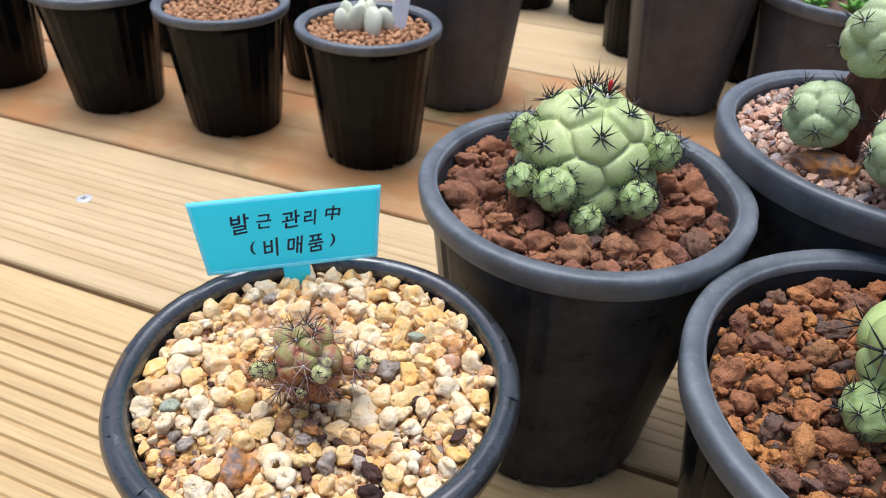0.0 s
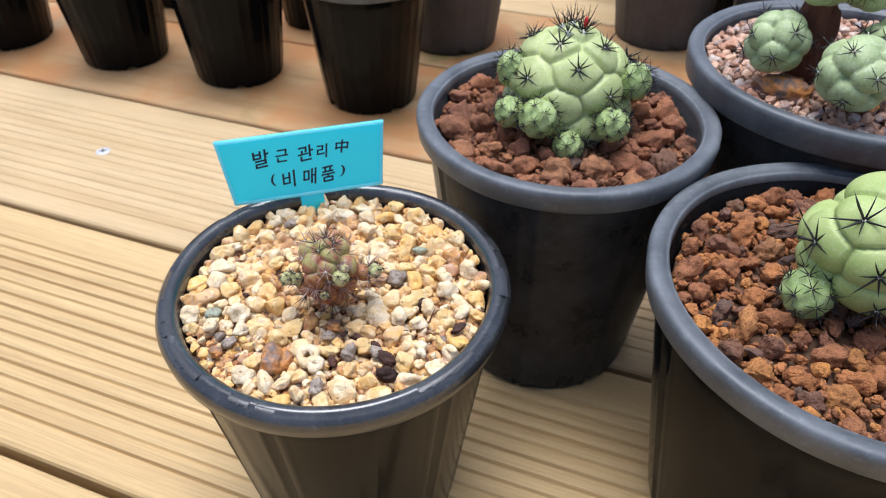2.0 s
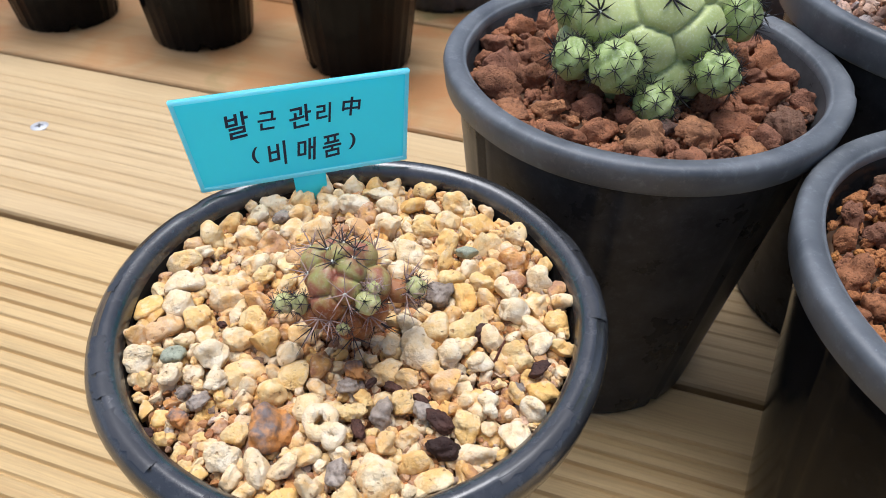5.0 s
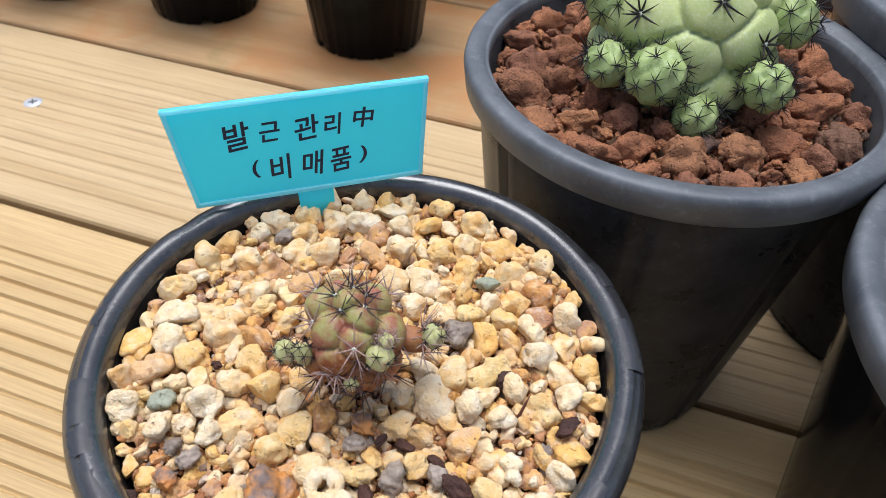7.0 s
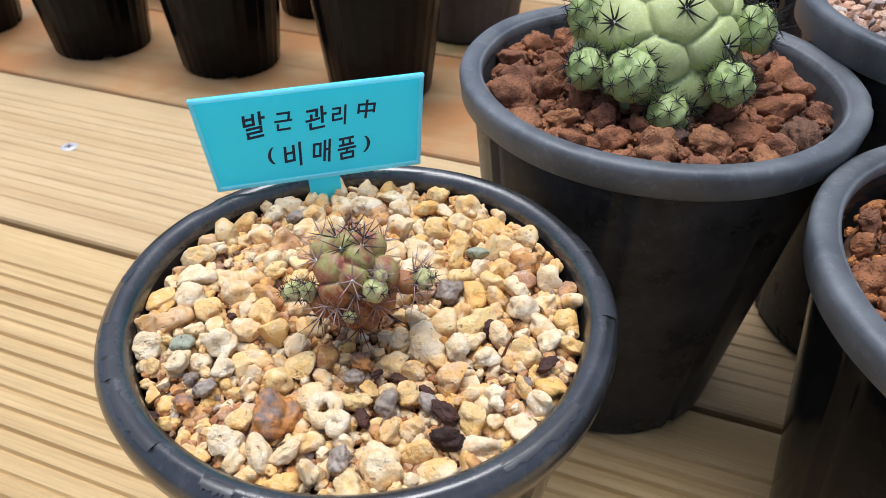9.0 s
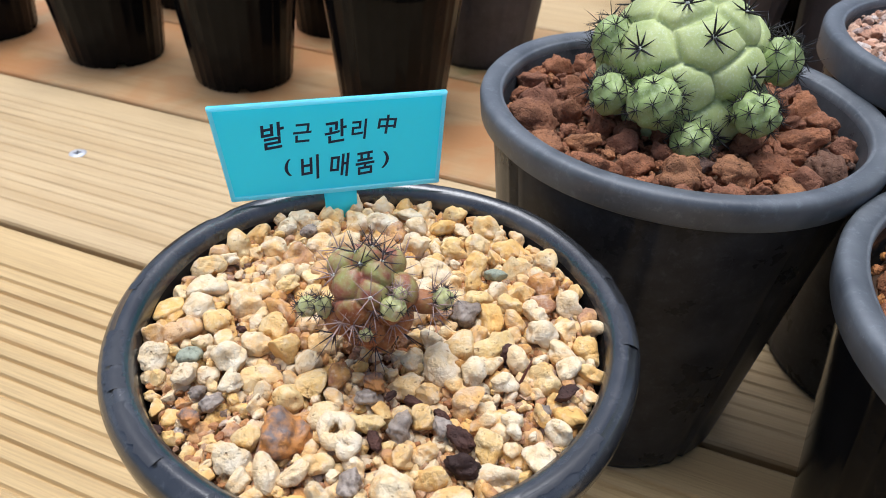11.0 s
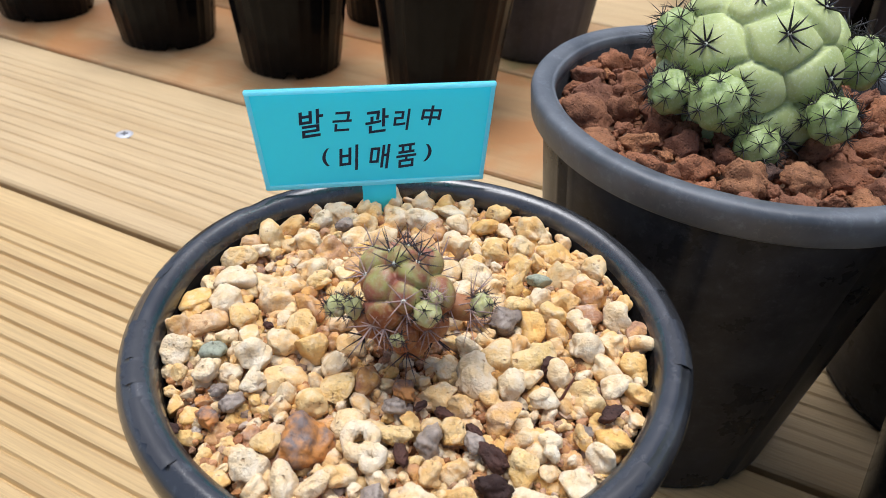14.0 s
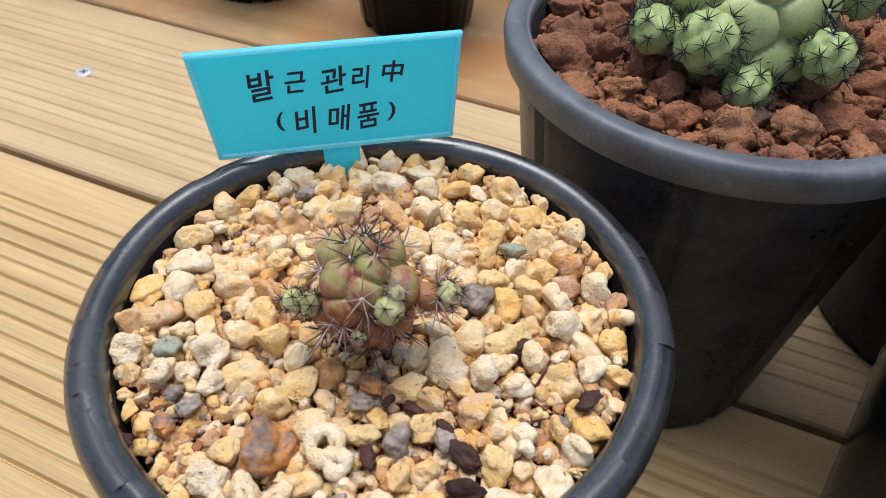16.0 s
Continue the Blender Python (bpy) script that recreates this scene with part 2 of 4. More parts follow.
BROWN_FLESH = flesh("corky_brown_flesh", (0.20, 0.065, 0.022), (0.31, 0.12, 0.038), (0.30, 0.20, 0.07), 0.58, 0.08)
STEM_RED = plain("red_brown_bark", (0.13, 0.045, 0.026), 0.75, 0.0, 300.0, 0.0006, 0.55)
SPINE_BLACK = plain("black_spine", (0.012, 0.010, 0.010), 0.45)
SPINE_GREY = plain("grey_purple_spine", (0.040, 0.028, 0.030), 0.5, 0.0, 700.0, 0.00005, 0.4)
SPINE_PALE = plain("pale_spine", (0.34, 0.24, 0.21), 0.5, 0.0, 700.0, 0.00005, 0.5)
WOOL = plain("white_wool", (0.50, 0.52, 0.44), 0.95, 0.0, 2500.0, 0.0004, 0.8)
FLOWER = plain("red_bud", (0.55, 0.02, 0.02), 0.5)
CYAN = plain("cyan_plastic", (0.15, 0.84, 1.0), 0.38, 0.0, 90.0, 0.0002, 0.94)
thin = CYAN.node_tree
glow, blend = thin.nodes.new("ShaderNodeBsdfTranslucent"), thin.nodes.new("ShaderNodeMixShader")
glow.inputs[0].default_value, blend.inputs[0].default_value = (0.28, 0.93, 1.0, 1), 0.70
thin.links.new(thin.nodes["Principled BSDF"].outputs[0], blend.inputs[1])
thin.links.new(glow.outputs[0], blend.inputs[2])
thin.links.new(blend.outputs[0], thin.nodes["Material Output"].inputs[0])
# same plastic in a paler colour: the backlit gleam of the label's edge, painted in
CYAN_LIT_EDGE = CYAN.copy()
CYAN_LIT_EDGE.name = "pale_cyan_plastic"
for node in CYAN_LIT_EDGE.node_tree.nodes:
    if node.bl_idname == "ShaderNodeMix":
        node.inputs[6].default_value, node.inputs[7].default_value = (0.36, 0.88, 0.98, 1), (0.42, 0.90, 0.99, 1)
    if node.bl_idname == "ShaderNodeBsdfTranslucent":
        node.inputs[0].default_value = (0.75, 0.98, 1.0, 1)
INK = plain("blue_black_ink", (0.010, 0.010, 0.035), 0.5, 0.0, 500.0, 0.00002, 0.7)
STEEL = plain("zinc_steel", (0.50, 0.51, 0.53), 0.5, 0.5, 600.0, 0.0001, 0.85)
STEEL_SLOT_SHADE = plain("recess_shade_steel", (0.10, 0.10, 0.10), 0.6, 0.8)
CONCRETE = plain("concrete", (0.32, 0.31, 0.29), 0.9, 0.0, 6.0, 0.004, 0.75)
LEAF_PALE = flesh("pale_cream_leaf", (0.55, 0.56, 0.40), (0.66, 0.64, 0.50), (0.55, 0.45, 0.36), 0.64, 0.4)
LEAF_GREEN = flesh("bright_green_leaf", (0.10, 0.28, 0.03), (0.22, 0.42, 0.07), (0.16, 0.3, 0.05), 0.7, 0.1)
WHITE_TAG = plain("white_plastic", (0.78, 0.78, 0.80), 0.4, 0.0, 90.0, 0.0001, 0.95)


# ---- mesh helpers ----
def part(name, mesh, material, parent=None, label="", smooth=True, at=None):
    """Links a bmesh or mesh as one object, under parent if there is one."""
    if isinstance(mesh, bmesh.types.BMesh):
        bm, mesh = mesh, bpy.data.meshes.new(name)
        bm.to_mesh(mesh)
        bm.free()
    if not mesh.materials:
        mesh.materials.append(material)
    mesh.polygons.foreach_set("use_smooth", [smooth] * len(mesh.polygons))
    ob = new(name, mesh)
    ob.parent = parent
    if at is not None:
        ob.matrix_basis = at
    return tagged(ob, label)


def thing(name, m, label, category, group="", kind=""):
    return tagged(new(name), label, category, group, kind) if m is None else placed(new(name), m, label, category, group, kind)


def placed(ob, m, label, category, group="", kind=""):
    ob.matrix_basis = m
    return tagged(ob, label, category, group, kind)


def from_np(name, verts, faces):
    me = bpy.data.meshes.new(name)
    me.from_pydata(np.asarray(verts).tolist(), [], faces if isinstance(faces, list) else faces.tolist())
    me.update()
    return me


def lathe(name, profile, segs, change=None, closed=False):
    """Turns (radius, height) pairs round z. change(ring, angle, radius, height) may move a point."""
    verts, faces, n = [], [], len(profile)
    for k in range(segs):
        a = 2 * math.pi * k / segs
        for i, (r, z) in enumerate(profile):
            if change:
                r, z = change(i, a, k, r, z)
            verts.append((r * math.cos(a), r * math.sin(a), z))
    for k in range(segs):
        j = (k + 1) % segs
        for i in range(n if closed else n - 1):
            i2 = (i + 1) % n
            faces.append((k * n + i, j * n + i, j * n + i2, k * n + i2))
    return from_np(name, verts, faces)


ICO = {}


def ico(level):
    if level not in ICO:
        bm = bmesh.new()
        bmesh.ops.create_icosphere(bm, subdivisions=level, radius=1.0)
        bm.verts.ensure_lookup_table()
        ICO[level] = (np.array([v.co[:] for v in bm.verts]), np.array([[v.index for v in f.verts] for f in bm.faces]))
        bm.free()
    return ICO[level]


def waves(p, rng, count, freq):
    out = np.zeros(len(p))
    for _ in range(count):
        d = rng.normal(size=3)
        d *= freq * rng.uniform(0.6, 1.6) / np.linalg.norm(d)
        out += np.sin(p @ d + rng.uniform(0, 6.28))
    return out / count ** 0.5


def stone_shapes(level, lumps, cuts, rough, seed, count=14):
    """Unit stones: lumpy balls with some faces planed off."""
    rng, shapes = np.random.default_rng(seed), []
    for _ in range(count):
        v = ico(level)[0].copy()
        v *= (1 + lumps * waves(v, rng, 6, 2.2) + 0.5 * lumps * waves(v, rng, 8, 4.2))[:, None]
        for _ in range(cuts):
            d = rng.normal(size=3)
            d /= np.linalg.norm(d)
            v -= np.maximum(v @ d - rng.uniform(0.55, 0.85), 0)[:, None] * d * 0.85
        v *= (1 + rough * waves(v, rng, 10, 7.0) + 0.7 * rough * waves(v, rng, 12, 15.0) + 0.4 * rough * waves(v, rng, 12, 27.0))[:, None]
        shapes.append(v)
    return shapes


def turn_np(rng):
    q = rng.normal(size=4)
    w, x, y, z = q / np.linalg.norm(q)
    return np.array([[1 - 2 * (y * y + z * z), 2 * (x * y - z * w), 2 * (x * z + y * w)], [2 * (x * y + z * w), 1 - 2 * (x * x + z * z), 2 * (y * z - x * w)], [2 * (x * z - y * w), 2 * (y * z + x * w), 1 - 2 * (x * x + y * y)]])


def heap(name, spots, shapes, level, seed, squash=0.82):
    """One mesh of many stones. spots: x, y, z, radius."""
    rng, verts, faces, base = np.random.default_rng(seed), [], [], 0
    f = ico(level)[1]
    for x, y, z, r in spots:
        v = shapes[rng.integers(len(shapes))] * [1, rng.uniform(0.72, 1.0), rng.uniform(0.62, 0.95)]
        v = v @ turn_np(rng).T * r
        v[:, 2] *= squash + 0.2 * rng.random()
        verts.append(v + [x, y, z])
        faces.append(f + base)
        base += len(v)
    return from_np(name, np.vstack(verts), np.vstack(faces))


def scatter(rng, radius, sizes, tries, keep=0.82, taken=()):
    """Discs of random size thrown into a round bed, largest first, with no deep overlap."""
    got = [tuple(t) for t in taken]
    fixed = len(got)
    for r in sorted((rng.choice(sizes) * rng.uniform(0.85, 1.15) for _ in range(tries)), reverse=True):
        a, d = rng.uniform(0, 6.283), (radius - 0.6 * r) * rng.random() ** 0.5
        x, y = d * math.cos(a), d * math.sin(a)
        if all((x - u) ** 2 + (y - v) ** 2 > (keep * (r + s)) ** 2 for u, v, s in got):
            got.append((x, y, r))
    return got[fixed:]


def tri_spines(specs, thick):
    """A mesh of tapered thorns. specs: root, way, length."""
    verts, faces = [], []
    for root, way, length in specs:
        way = Vector(way).normalized()
        side = way.orthogonal().normalized()
        up = way.cross(side)
        b = len(verts)
        for at, w in ((0.0, 1.0), (0.55, 0.7)):
            for k in range(4):
                a = k * math.pi / 2
                verts.append(Vector(root) + way * length * at + (side * math.cos(a) + up * math.sin(a)) * thick * w)
        verts.append(Vector(root) + way * length + side * length * 0.03)
        for k in range(4):
            j = (k + 1) % 4
            faces.append((b + k, b + j, b + 4 + j, b + 4 + k))
            faces.append((b + 4 + k, b + 4 + j, b + 8))
    return from_np("thorns", [v[:] for v in verts], faces)


def bearing(az, el):
    a, e = radians(az), radians(el)
    return np.array([math.cos(a) * math.cos(e), math.sin(a) * math.cos(e), math.sin(e)])


def spiral(count, low, seed=0.0):
    """Evenly spread bearings from the crown down to the height low (-1 to 1)."""
    out = []
    for k in range(count):
        z = 1 - (1 - low) * (k + 0.5) / count
        a = k * 2.39996 + seed
        r = math.sqrt(max(0.0, 1 - z * z))
        out.append(np.array([r * math.cos(a), r * math.sin(a), z]))
    return out


def lobed(level, radii, lobes, swell, sharp=26.0, lump=0.0, seed=3, flat=2.0, wide=1.0, full=0.0, crease=0.0, crease_wide=0.05):
    """A ball swollen into lobes with creases between them. lobes: bearing, angular size. Gives verts and a function for points on it."""
    warp = np.array([1.0, 1.0, wide])
    dirs = np.array([d for d, _ in lobes]) * warp
    dirs /= np.linalg.norm(dirs, axis=1)[:, None]
    size = 0.87 * np.array([s for _, s in lobes])

    def reach(u):
        w = u * warp
        w = w / np.linalg.norm(w, axis=1)[:, None]
        ang = np.arccos(np.clip(w @ dirs.T, -1, 1)) / size
        h = np.sqrt(np.maximum(1 - ang ** flat, 0.0)) - np.maximum(ang - 1, 0.0)
        m = np.log(np.exp(sharp * h).sum(1)) / sharp
        k = 1 + swell * (np.clip(m, -0.4, 1.05) - 1)
        if crease:
            top = np.sort(h, axis=1)[:, -2:]
            k = k - crease * np.exp(-((top[:, 1] - top[:, 0]) / crease_wide) ** 2)
        return k

    def spread(p):
        """Widens the lower half, so that the ball stands on a broad base."""
        low = np.clip(-p[:, 2:3], 0, 1)
        return p * np.hstack([1 + full * low, 1 + full * low, np.ones_like(low)])

    v = ico(level)[0]
    k = reach(v)
    if lump:
        k = k * (1 + lump * waves(v, np.random.default_rng(seed), 8, 5.0))
    r = np.array(radii)
    return spread(v * k[:, None]) * r, lambda u: spread(np.asarray(u)[None] * reach(np.asarray(u)[None])[0])[0] * r


THORN = tri_spines([((0, 0, 0), (0, 0, 1), 1.0)], 0.04)


def cluster(body, loose, spot, out, count, length, thick, material, rng, wool, spread=1.0, centre=1):
    """Wool tuft and thorns at one areole. loose: a list that takes the thorns of a joined tuft, or None for single thorns."""
    out = Vector(out).normalized()
    side = out.orthogonal().normalized()
    up = out.cross(side)
    specs = []
    for k in range(count):
        a = 2 * math.pi * (k + rng.uniform(-0.25, 0.25)) / count
        tilt = spread * rng.uniform(0.8, 1.25)
        way = out * math.cos(tilt) + (side * math.cos(a) + up * math.sin(a)) * math.sin(tilt)
        specs.append((Vector(spot), way, length * rng.uniform(0.7, 1.1)))
    for _ in range(centre):
        specs.append((Vector(spot), out + side * rng.uniform(-0.3, 0.3) + up * rng.uniform(-0.3, 0.3), length * rng.uniform(0.9, 1.3)))
    if loose is not None:
        loose += specs
    else:
        if material.name not in THORNS:
            THORNS[material.name] = THORN.copy()
            THORNS[material.name].materials.append(material)
        for root, way, long in specs:
            w = thick / 0.04
            part("spine", THORNS[material.name], material, body, at=Matrix.LocRotScale(root, way.to_track_quat("Z", "Y"), (w, w, long)))
    if wool:
        tuft = ico(2)[0] * wool * (1 + 0.2 * waves(ico(2)[0], np.random.default_rng(int(rng.random() * 1e6)), 5, 6.0))[:, None]
        part("areole", from_np("areole", tuft + np.array(spot), ico(2)[1]), WOOL, body, "white woolly areole")


THORNS = {}


def down(body, loose, thick, material):
    """The joined fine thorns of one shoot."""
    tagged(part("spine_fuzz", tri_spines(loose, thick), material, body), kind="stuff")


# ---- deck ----
DECK_TURN, GAP_0, PITCH = -21.75, 0.2025, 0.1315
u_way = Vector((math.cos(radians(DECK_TURN)), math.sin(radians(DECK_TURN)), 0))
n_way = Vector((-u_way.y, u_way.x, 0))


def board_mesh(width, length, ribs, gap):
    """A plank along x, its top at z = 0, with rounded edges and, if ribs, milled grooves."""
    half = width / 2 - gap / 2
    prof = [(-half, -0.024), (-half, -0.0022), (-half + 0.0007, -0.0008), (-half + 0.0022, 0.0)]
    if ribs:
        first, last, rib = -half + 0.013, half - 0.012, 0.0070
        count = int((last - first) / rib)
        for k in range(count):
            deep = ribs * (0.75 + 0.4 * abs(math.sin(k * 2.3 + 1.1)))
            for s, z in ((0.0, 0.0), (0.06, -0.7), (0.10, -1.0), (0.16, -1.0), (0.20, -0.7), (0.28, 0.0), (0.64, 0.22)):
                prof.append((first + (k + s) * rib, z * deep))
    else:
        prof += [(-half * 0.5, 0.0002), (0, 0.0), (half * 0.5, 0.0002)]
    prof += [(half - 0.0022, 0.0), (half - 0.0007, -0.0008), (half, -0.0022), (half, -0.024)]
    verts, faces, steps, n = [], [], 24, len(prof)
    for i in range(steps + 1):
        x = -length / 2 + length * i / steps
        for y, z in prof:
            verts.append((x, y, z))
    for i in range(steps):
        for k in range(n):
            j = (k + 1) % n
            faces.append((i * n + k, (i + 1) * n + k, (i + 1) * n + j, i * n + j))
    faces += [tuple(range(n)), tuple(range(steps * n + n - 1, steps * n - 1, -1))]
    return from_np("board", verts, faces)


ground = bmesh.new()
bmesh.ops.create_grid(ground, x_segments=2, y_segments=2, size=60)
tagged(part("ground", ground, CONCRETE, None, "grey concrete ground under the slatted wooden bench", False, pose(0, 0, -0.62)), category="ground", kind="structure")
deck = thing("floor", None, "pale treated pine decking of grooved parallel boards", "decking", kind="structure")
RIBBED, SMOOTH = board_mesh(PITCH, 3.6, 0.0014, 0.0036), board_mesh(PITCH, 3.6, 0.0, 0.0022)
WORN = board_mesh(PITCH, 3.6, 0.0007, 0.0032)
for k in range(-5, 11):
    mid = n_way * (GAP_0 + (k - 0.5) * PITCH)
    part("board", WORN.copy() if k == 1 else RIBBED.copy() if k < 2 else SMOOTH.copy(), WOOD_WARM if k < 1 else WOOD if k < 2 or k > 3 else WOOD_STAINED, deck, "" if k < 2 or k > 3 else "smooth board with brown and green stains", False, pose(mid.x, mid.y, 0, 0, 0, DECK_TURN))
for s in (-1.1, 0.35, 1.3):
    joist = bmesh.new()
    bmesh.ops.create_cube(joist, size=1.0, matrix=Matrix.Diagonal((0.045, 2.2, 0.06, 1)))
    bmesh.ops.bevel(joist, geom=joist.edges[:], offset=0.003, segments=1, affect="EDGES")
    mid = u_way * s + n_way * 0.5
    part("joist", joist, WOOD, deck, "", False, pose(mid.x, mid.y, -0.0545, 0, 0, DECK_TURN))

screw = thing("screw", pose(-0.2125, 0.3741, 0.0002, 0, 0, 20), "countersunk zinc cross-head screw driven into the decking", "screw")
part("head", lathe("head", [(0.0001, 0.0002), (0.0034, 0.0003), (0.0046, 0.0), (0.0048, -0.0004), (0.0015, -0.004), (0.0001, -0.004)], 32), STEEL, screw)
# dark bars laid on the head stand for the shade inside its cross slot
cross = bmesh.new()
for a in (0, 90):
    bmesh.ops.create_cube(cross, size=1.0, matrix=pose(0, 0, 0.0002 + a * 1e-6, 0, 0, a) @ Matrix.Diagonal((0.0042, 0.0008, 0.0006, 1)))
part("cross_recess", cross, STEEL_SLOT_SHADE, screw, "dark cross-shaped recess", False)


# ---- pots ----
def make_pot(x, y, R, H, Rb, label, body_mat, rim_mat, lip=0.0075, turn=0.0, segs=144, creases=12, soil=0.72, group="potted cacti", soft_rim=False):
    """A tapered round nursery pot: body with moulded seams and drainage notches, and a thick rolled rim."""
    pot = thing("plant_pot", pose(x, y, 0, 0, 0, turn), label, "plant pot", group)
    top, wall = H - lip + 0.001, R - 0.0042
    steps = [0.0, 0.03, 0.08, 0.3, 0.6, 0.9, 1.0]
    prof = [(0.0008, 0.004), (Rb - 0.006, 0.004), (Rb - 0.0035, 0.0012), (Rb - 0.0025, 0.0)]
    prof += [(Rb + (wall - Rb) * s - (0.0008 if s == 0 else 0), 0.0003 + top * s) for s in steps]
    ins = R - 0.0068
    prof += [(ins + 0.0012, H - 0.003), (ins, H - 0.004), (ins - (wall - Rb) * 0.25, H * 0.72), (0.0008, H * soil - 0.02)]
    per = segs // creases

    def change(i, a, k, r, z):
        if 4 <= i <= 10 and k % per == 0:
            r -= 0.0010
        if 4 <= i <= 10 and k % per in (1, per - 1):
            r += 0.0004
        if 2 <= i <= 5 and (k % (segs // 4)) < segs // 28 and z < 0.003:
            z += 0.0032
        return r, z

    part("body", lathe("body", prof, segs, change), body_mat, pot)
    t = 0.0068
    if soft_rim:
        ring = [(R - t, H - 0.0038), (R - t + 0.0005, H - 0.0016), (R - t + 0.0016, H - 0.0004), (R - 0.0040, H), (R - 0.0029, H), (R - 0.0027, H - 0.0003), (R - 0.0016, H - 0.0007), (R - 0.0005, H - 0.0018), (R, H - 0.0034), (R - 0.0003, H - lip + 0.0012), (R - 0.0011, H - lip), (R - 0.0042, H - lip + 0.0004), (R - t, H - lip + 0.001)]
    else:
        ring = [(R - t, H - 0.0040), (R - t + 0.0002, H - 0.0015), (R - t + 0.0008, H - 0.0010), (R - t + 0.0011, H - 0.0012), (R - t + 0.0014, H - 0.0006), (R - 0.0022, H), (R - 0.0010, H - 0.0002), (R - 0.0003, H - 0.0009), (R, H - 0.0022), (R - 0.0007, H - lip + 0.0006), (R - 0.0013, H - lip), (R - 0.0042, H - lip + 0.0004), (R - t, H - lip + 0.001)]
    rng = np.random.default_rng(int(1000 * R) + int(turn))
    ph = rng.uniform(0, 6, 4)

    def worn(i, a, k, r, z):
        w = 0.00022 * math.sin(3 * a + ph[0]) + 0.00012 * math.sin(7 * a + ph[1])
        nick = sum(math.exp(-((a - c) / 0.03) ** 2) for c in ph[2:]) if 3 <= i <= 8 else 0
        return r + w - 0.0004 * nick, z + 0.5 * w - 0.0003 * nick

    part("rim", lathe("rim", ring, segs, worn, True), rim_mat, pot, "thick rolled rim")
    return pot


def bed(x, y, z, radius, material, label):
    """The soil under the loose stones."""
    prof = [(0.0005, 0.0005), (radius * 0.5, 0.0), (radius * 0.85, -0.0006), (radius, -0.002), (radius * 0.97, -0.012), (0.0005, -0.012)]
    return tagged(part("soil", lathe("soil", prof, 64), material, None, label, True, pose(x, y, z)), category="soil", kind="stuff")


FRONT, P2, P3, P4 = (-0.0278, 0.1319), (0.0527, 0.2118), (0.1272, 0.1180), (0.170, 0.230)
MARK = (-0.0274, 0.1294)  # where the marked pebbles are counted from
front_pot = make_pot(*FRONT, 0.0531, 0.1042, 0.036, "glossy black plastic pot of pale pumice with a small cactus", BLACK_GLOSS, BLACK_RIM, 0.0078, 12, soft_rim=True)
make_pot(*P2, 0.0570, 0.1172, 0.0398, "black plastic pot with dusty grey rim and red lava stones", GREY_BODY, GREY_RIM, 0.0083, 24, 144, 8)
make_pot(*P3, 0.0636, 0.1125, 0.0430, "scuffed black pot with grey rim and orange lava stones", GREY_GLOSS, GREY_RIM, 0.0086, 5, 144, 8)
make_pot(*P4, 0.0650, 0.1280, 0.0470, "taller black pot with dusty grey rim and pink gravel", GREY_BODY, GREY_RIM, 0.0108, 40, 144, 8)



def flake(pot, R, H, a0, a1, r0, r1, seed):
    """A thin torn film of plastic left on the rim's top."""
    r_ = random.Random(seed)
    verts, faces, n, m_ = [], [], 14, 4
    for i in range(n + 1):
        a = radians(a0 + (a1 - a0) * i / n)
        for k in range(m_ + 1):
            jag = r_.uniform(-0.0004, 0.0004) if k in (0, m_) or i in (0, n) else 0
            r = R - r0 - (r1 - r0) * k / m_ + jag
            out = max(0.0, r - (R - 0.0034)) / 0.0034
            verts.append((r * math.cos(a), r * math.sin(a), H + 0.00012 - 0.0034 * out * out * 0.55 - 0.0008 * max(0.0, (R - 0.0036 - r) / 0.003)))
    for i in range(n):
        for k in range(m_):
            b_ = i * (m_ + 1) + k
            faces.append((b_, b_ + 1, b_ + m_ + 2, b_ + m_ + 1))
    part("torn_film", from_np("torn_film", verts, faces), FILM, pot, "torn glossy film on the rim")


for a0, a1, r0, r1, sd in ((190, 201, 0.0018, 0.0046, 1), (202, 208, 0.0016, 0.0050, 2), (243, 250, 0.0018, 0.0040, 3), (252, 258, 0.0016, 0.0036, 4), (160, 176, 0.0018, 0.0034, 7), (212, 230, 0.0020, 0.0042, 8), (300, 322, 0.0018, 0.0040, 9), (40, 58, 0.0020, 0.0042, 10), (350, 364, 0.0012, 0.0044, 5), (14, 22, 0.0008, 0.0036, 6)):
    flake(front_pot, 0.0531, 0.1042, a0 - 12, a1 - 12, r0, r1, sd)

# the pots behind
BACK = "pots standing behind"
SMALL = "small black plastic pot standing on the stained board"
BACKS = ((-0.3532, 0.5600, 0.046, 0.088, 0.0325, 0), (-0.2440, 0.5232, 0.046, 0.088, 0.0322, 20), (-0.1459, 0.4920, 0.046, 0.088, 0.0322, 7), (-0.0416, 0.4510, 0.0468, 0.0905, 0.0322, 33))
for x, y, R, H, Rb, turn in BACKS:
    make_pot(x, y, R, H, Rb, SMALL, BLACK_GLOSS, GREY_RIM, 0.006, turn, 96, 16, group=BACK)
for x, y, R, H, Rb, turn in ((0.0195, 0.5530, 0.054, 0.115, 0.0375, 10), (0.1985, 0.5580, 0.054, 0.115, 0.0365, 0)):
    make_pot(x, y, R, H, Rb, "dusty grey-black plastic pot standing on the decking", GREY_BACK, GREY_RIM, 0.009, turn, 96, 12, group=BACK)
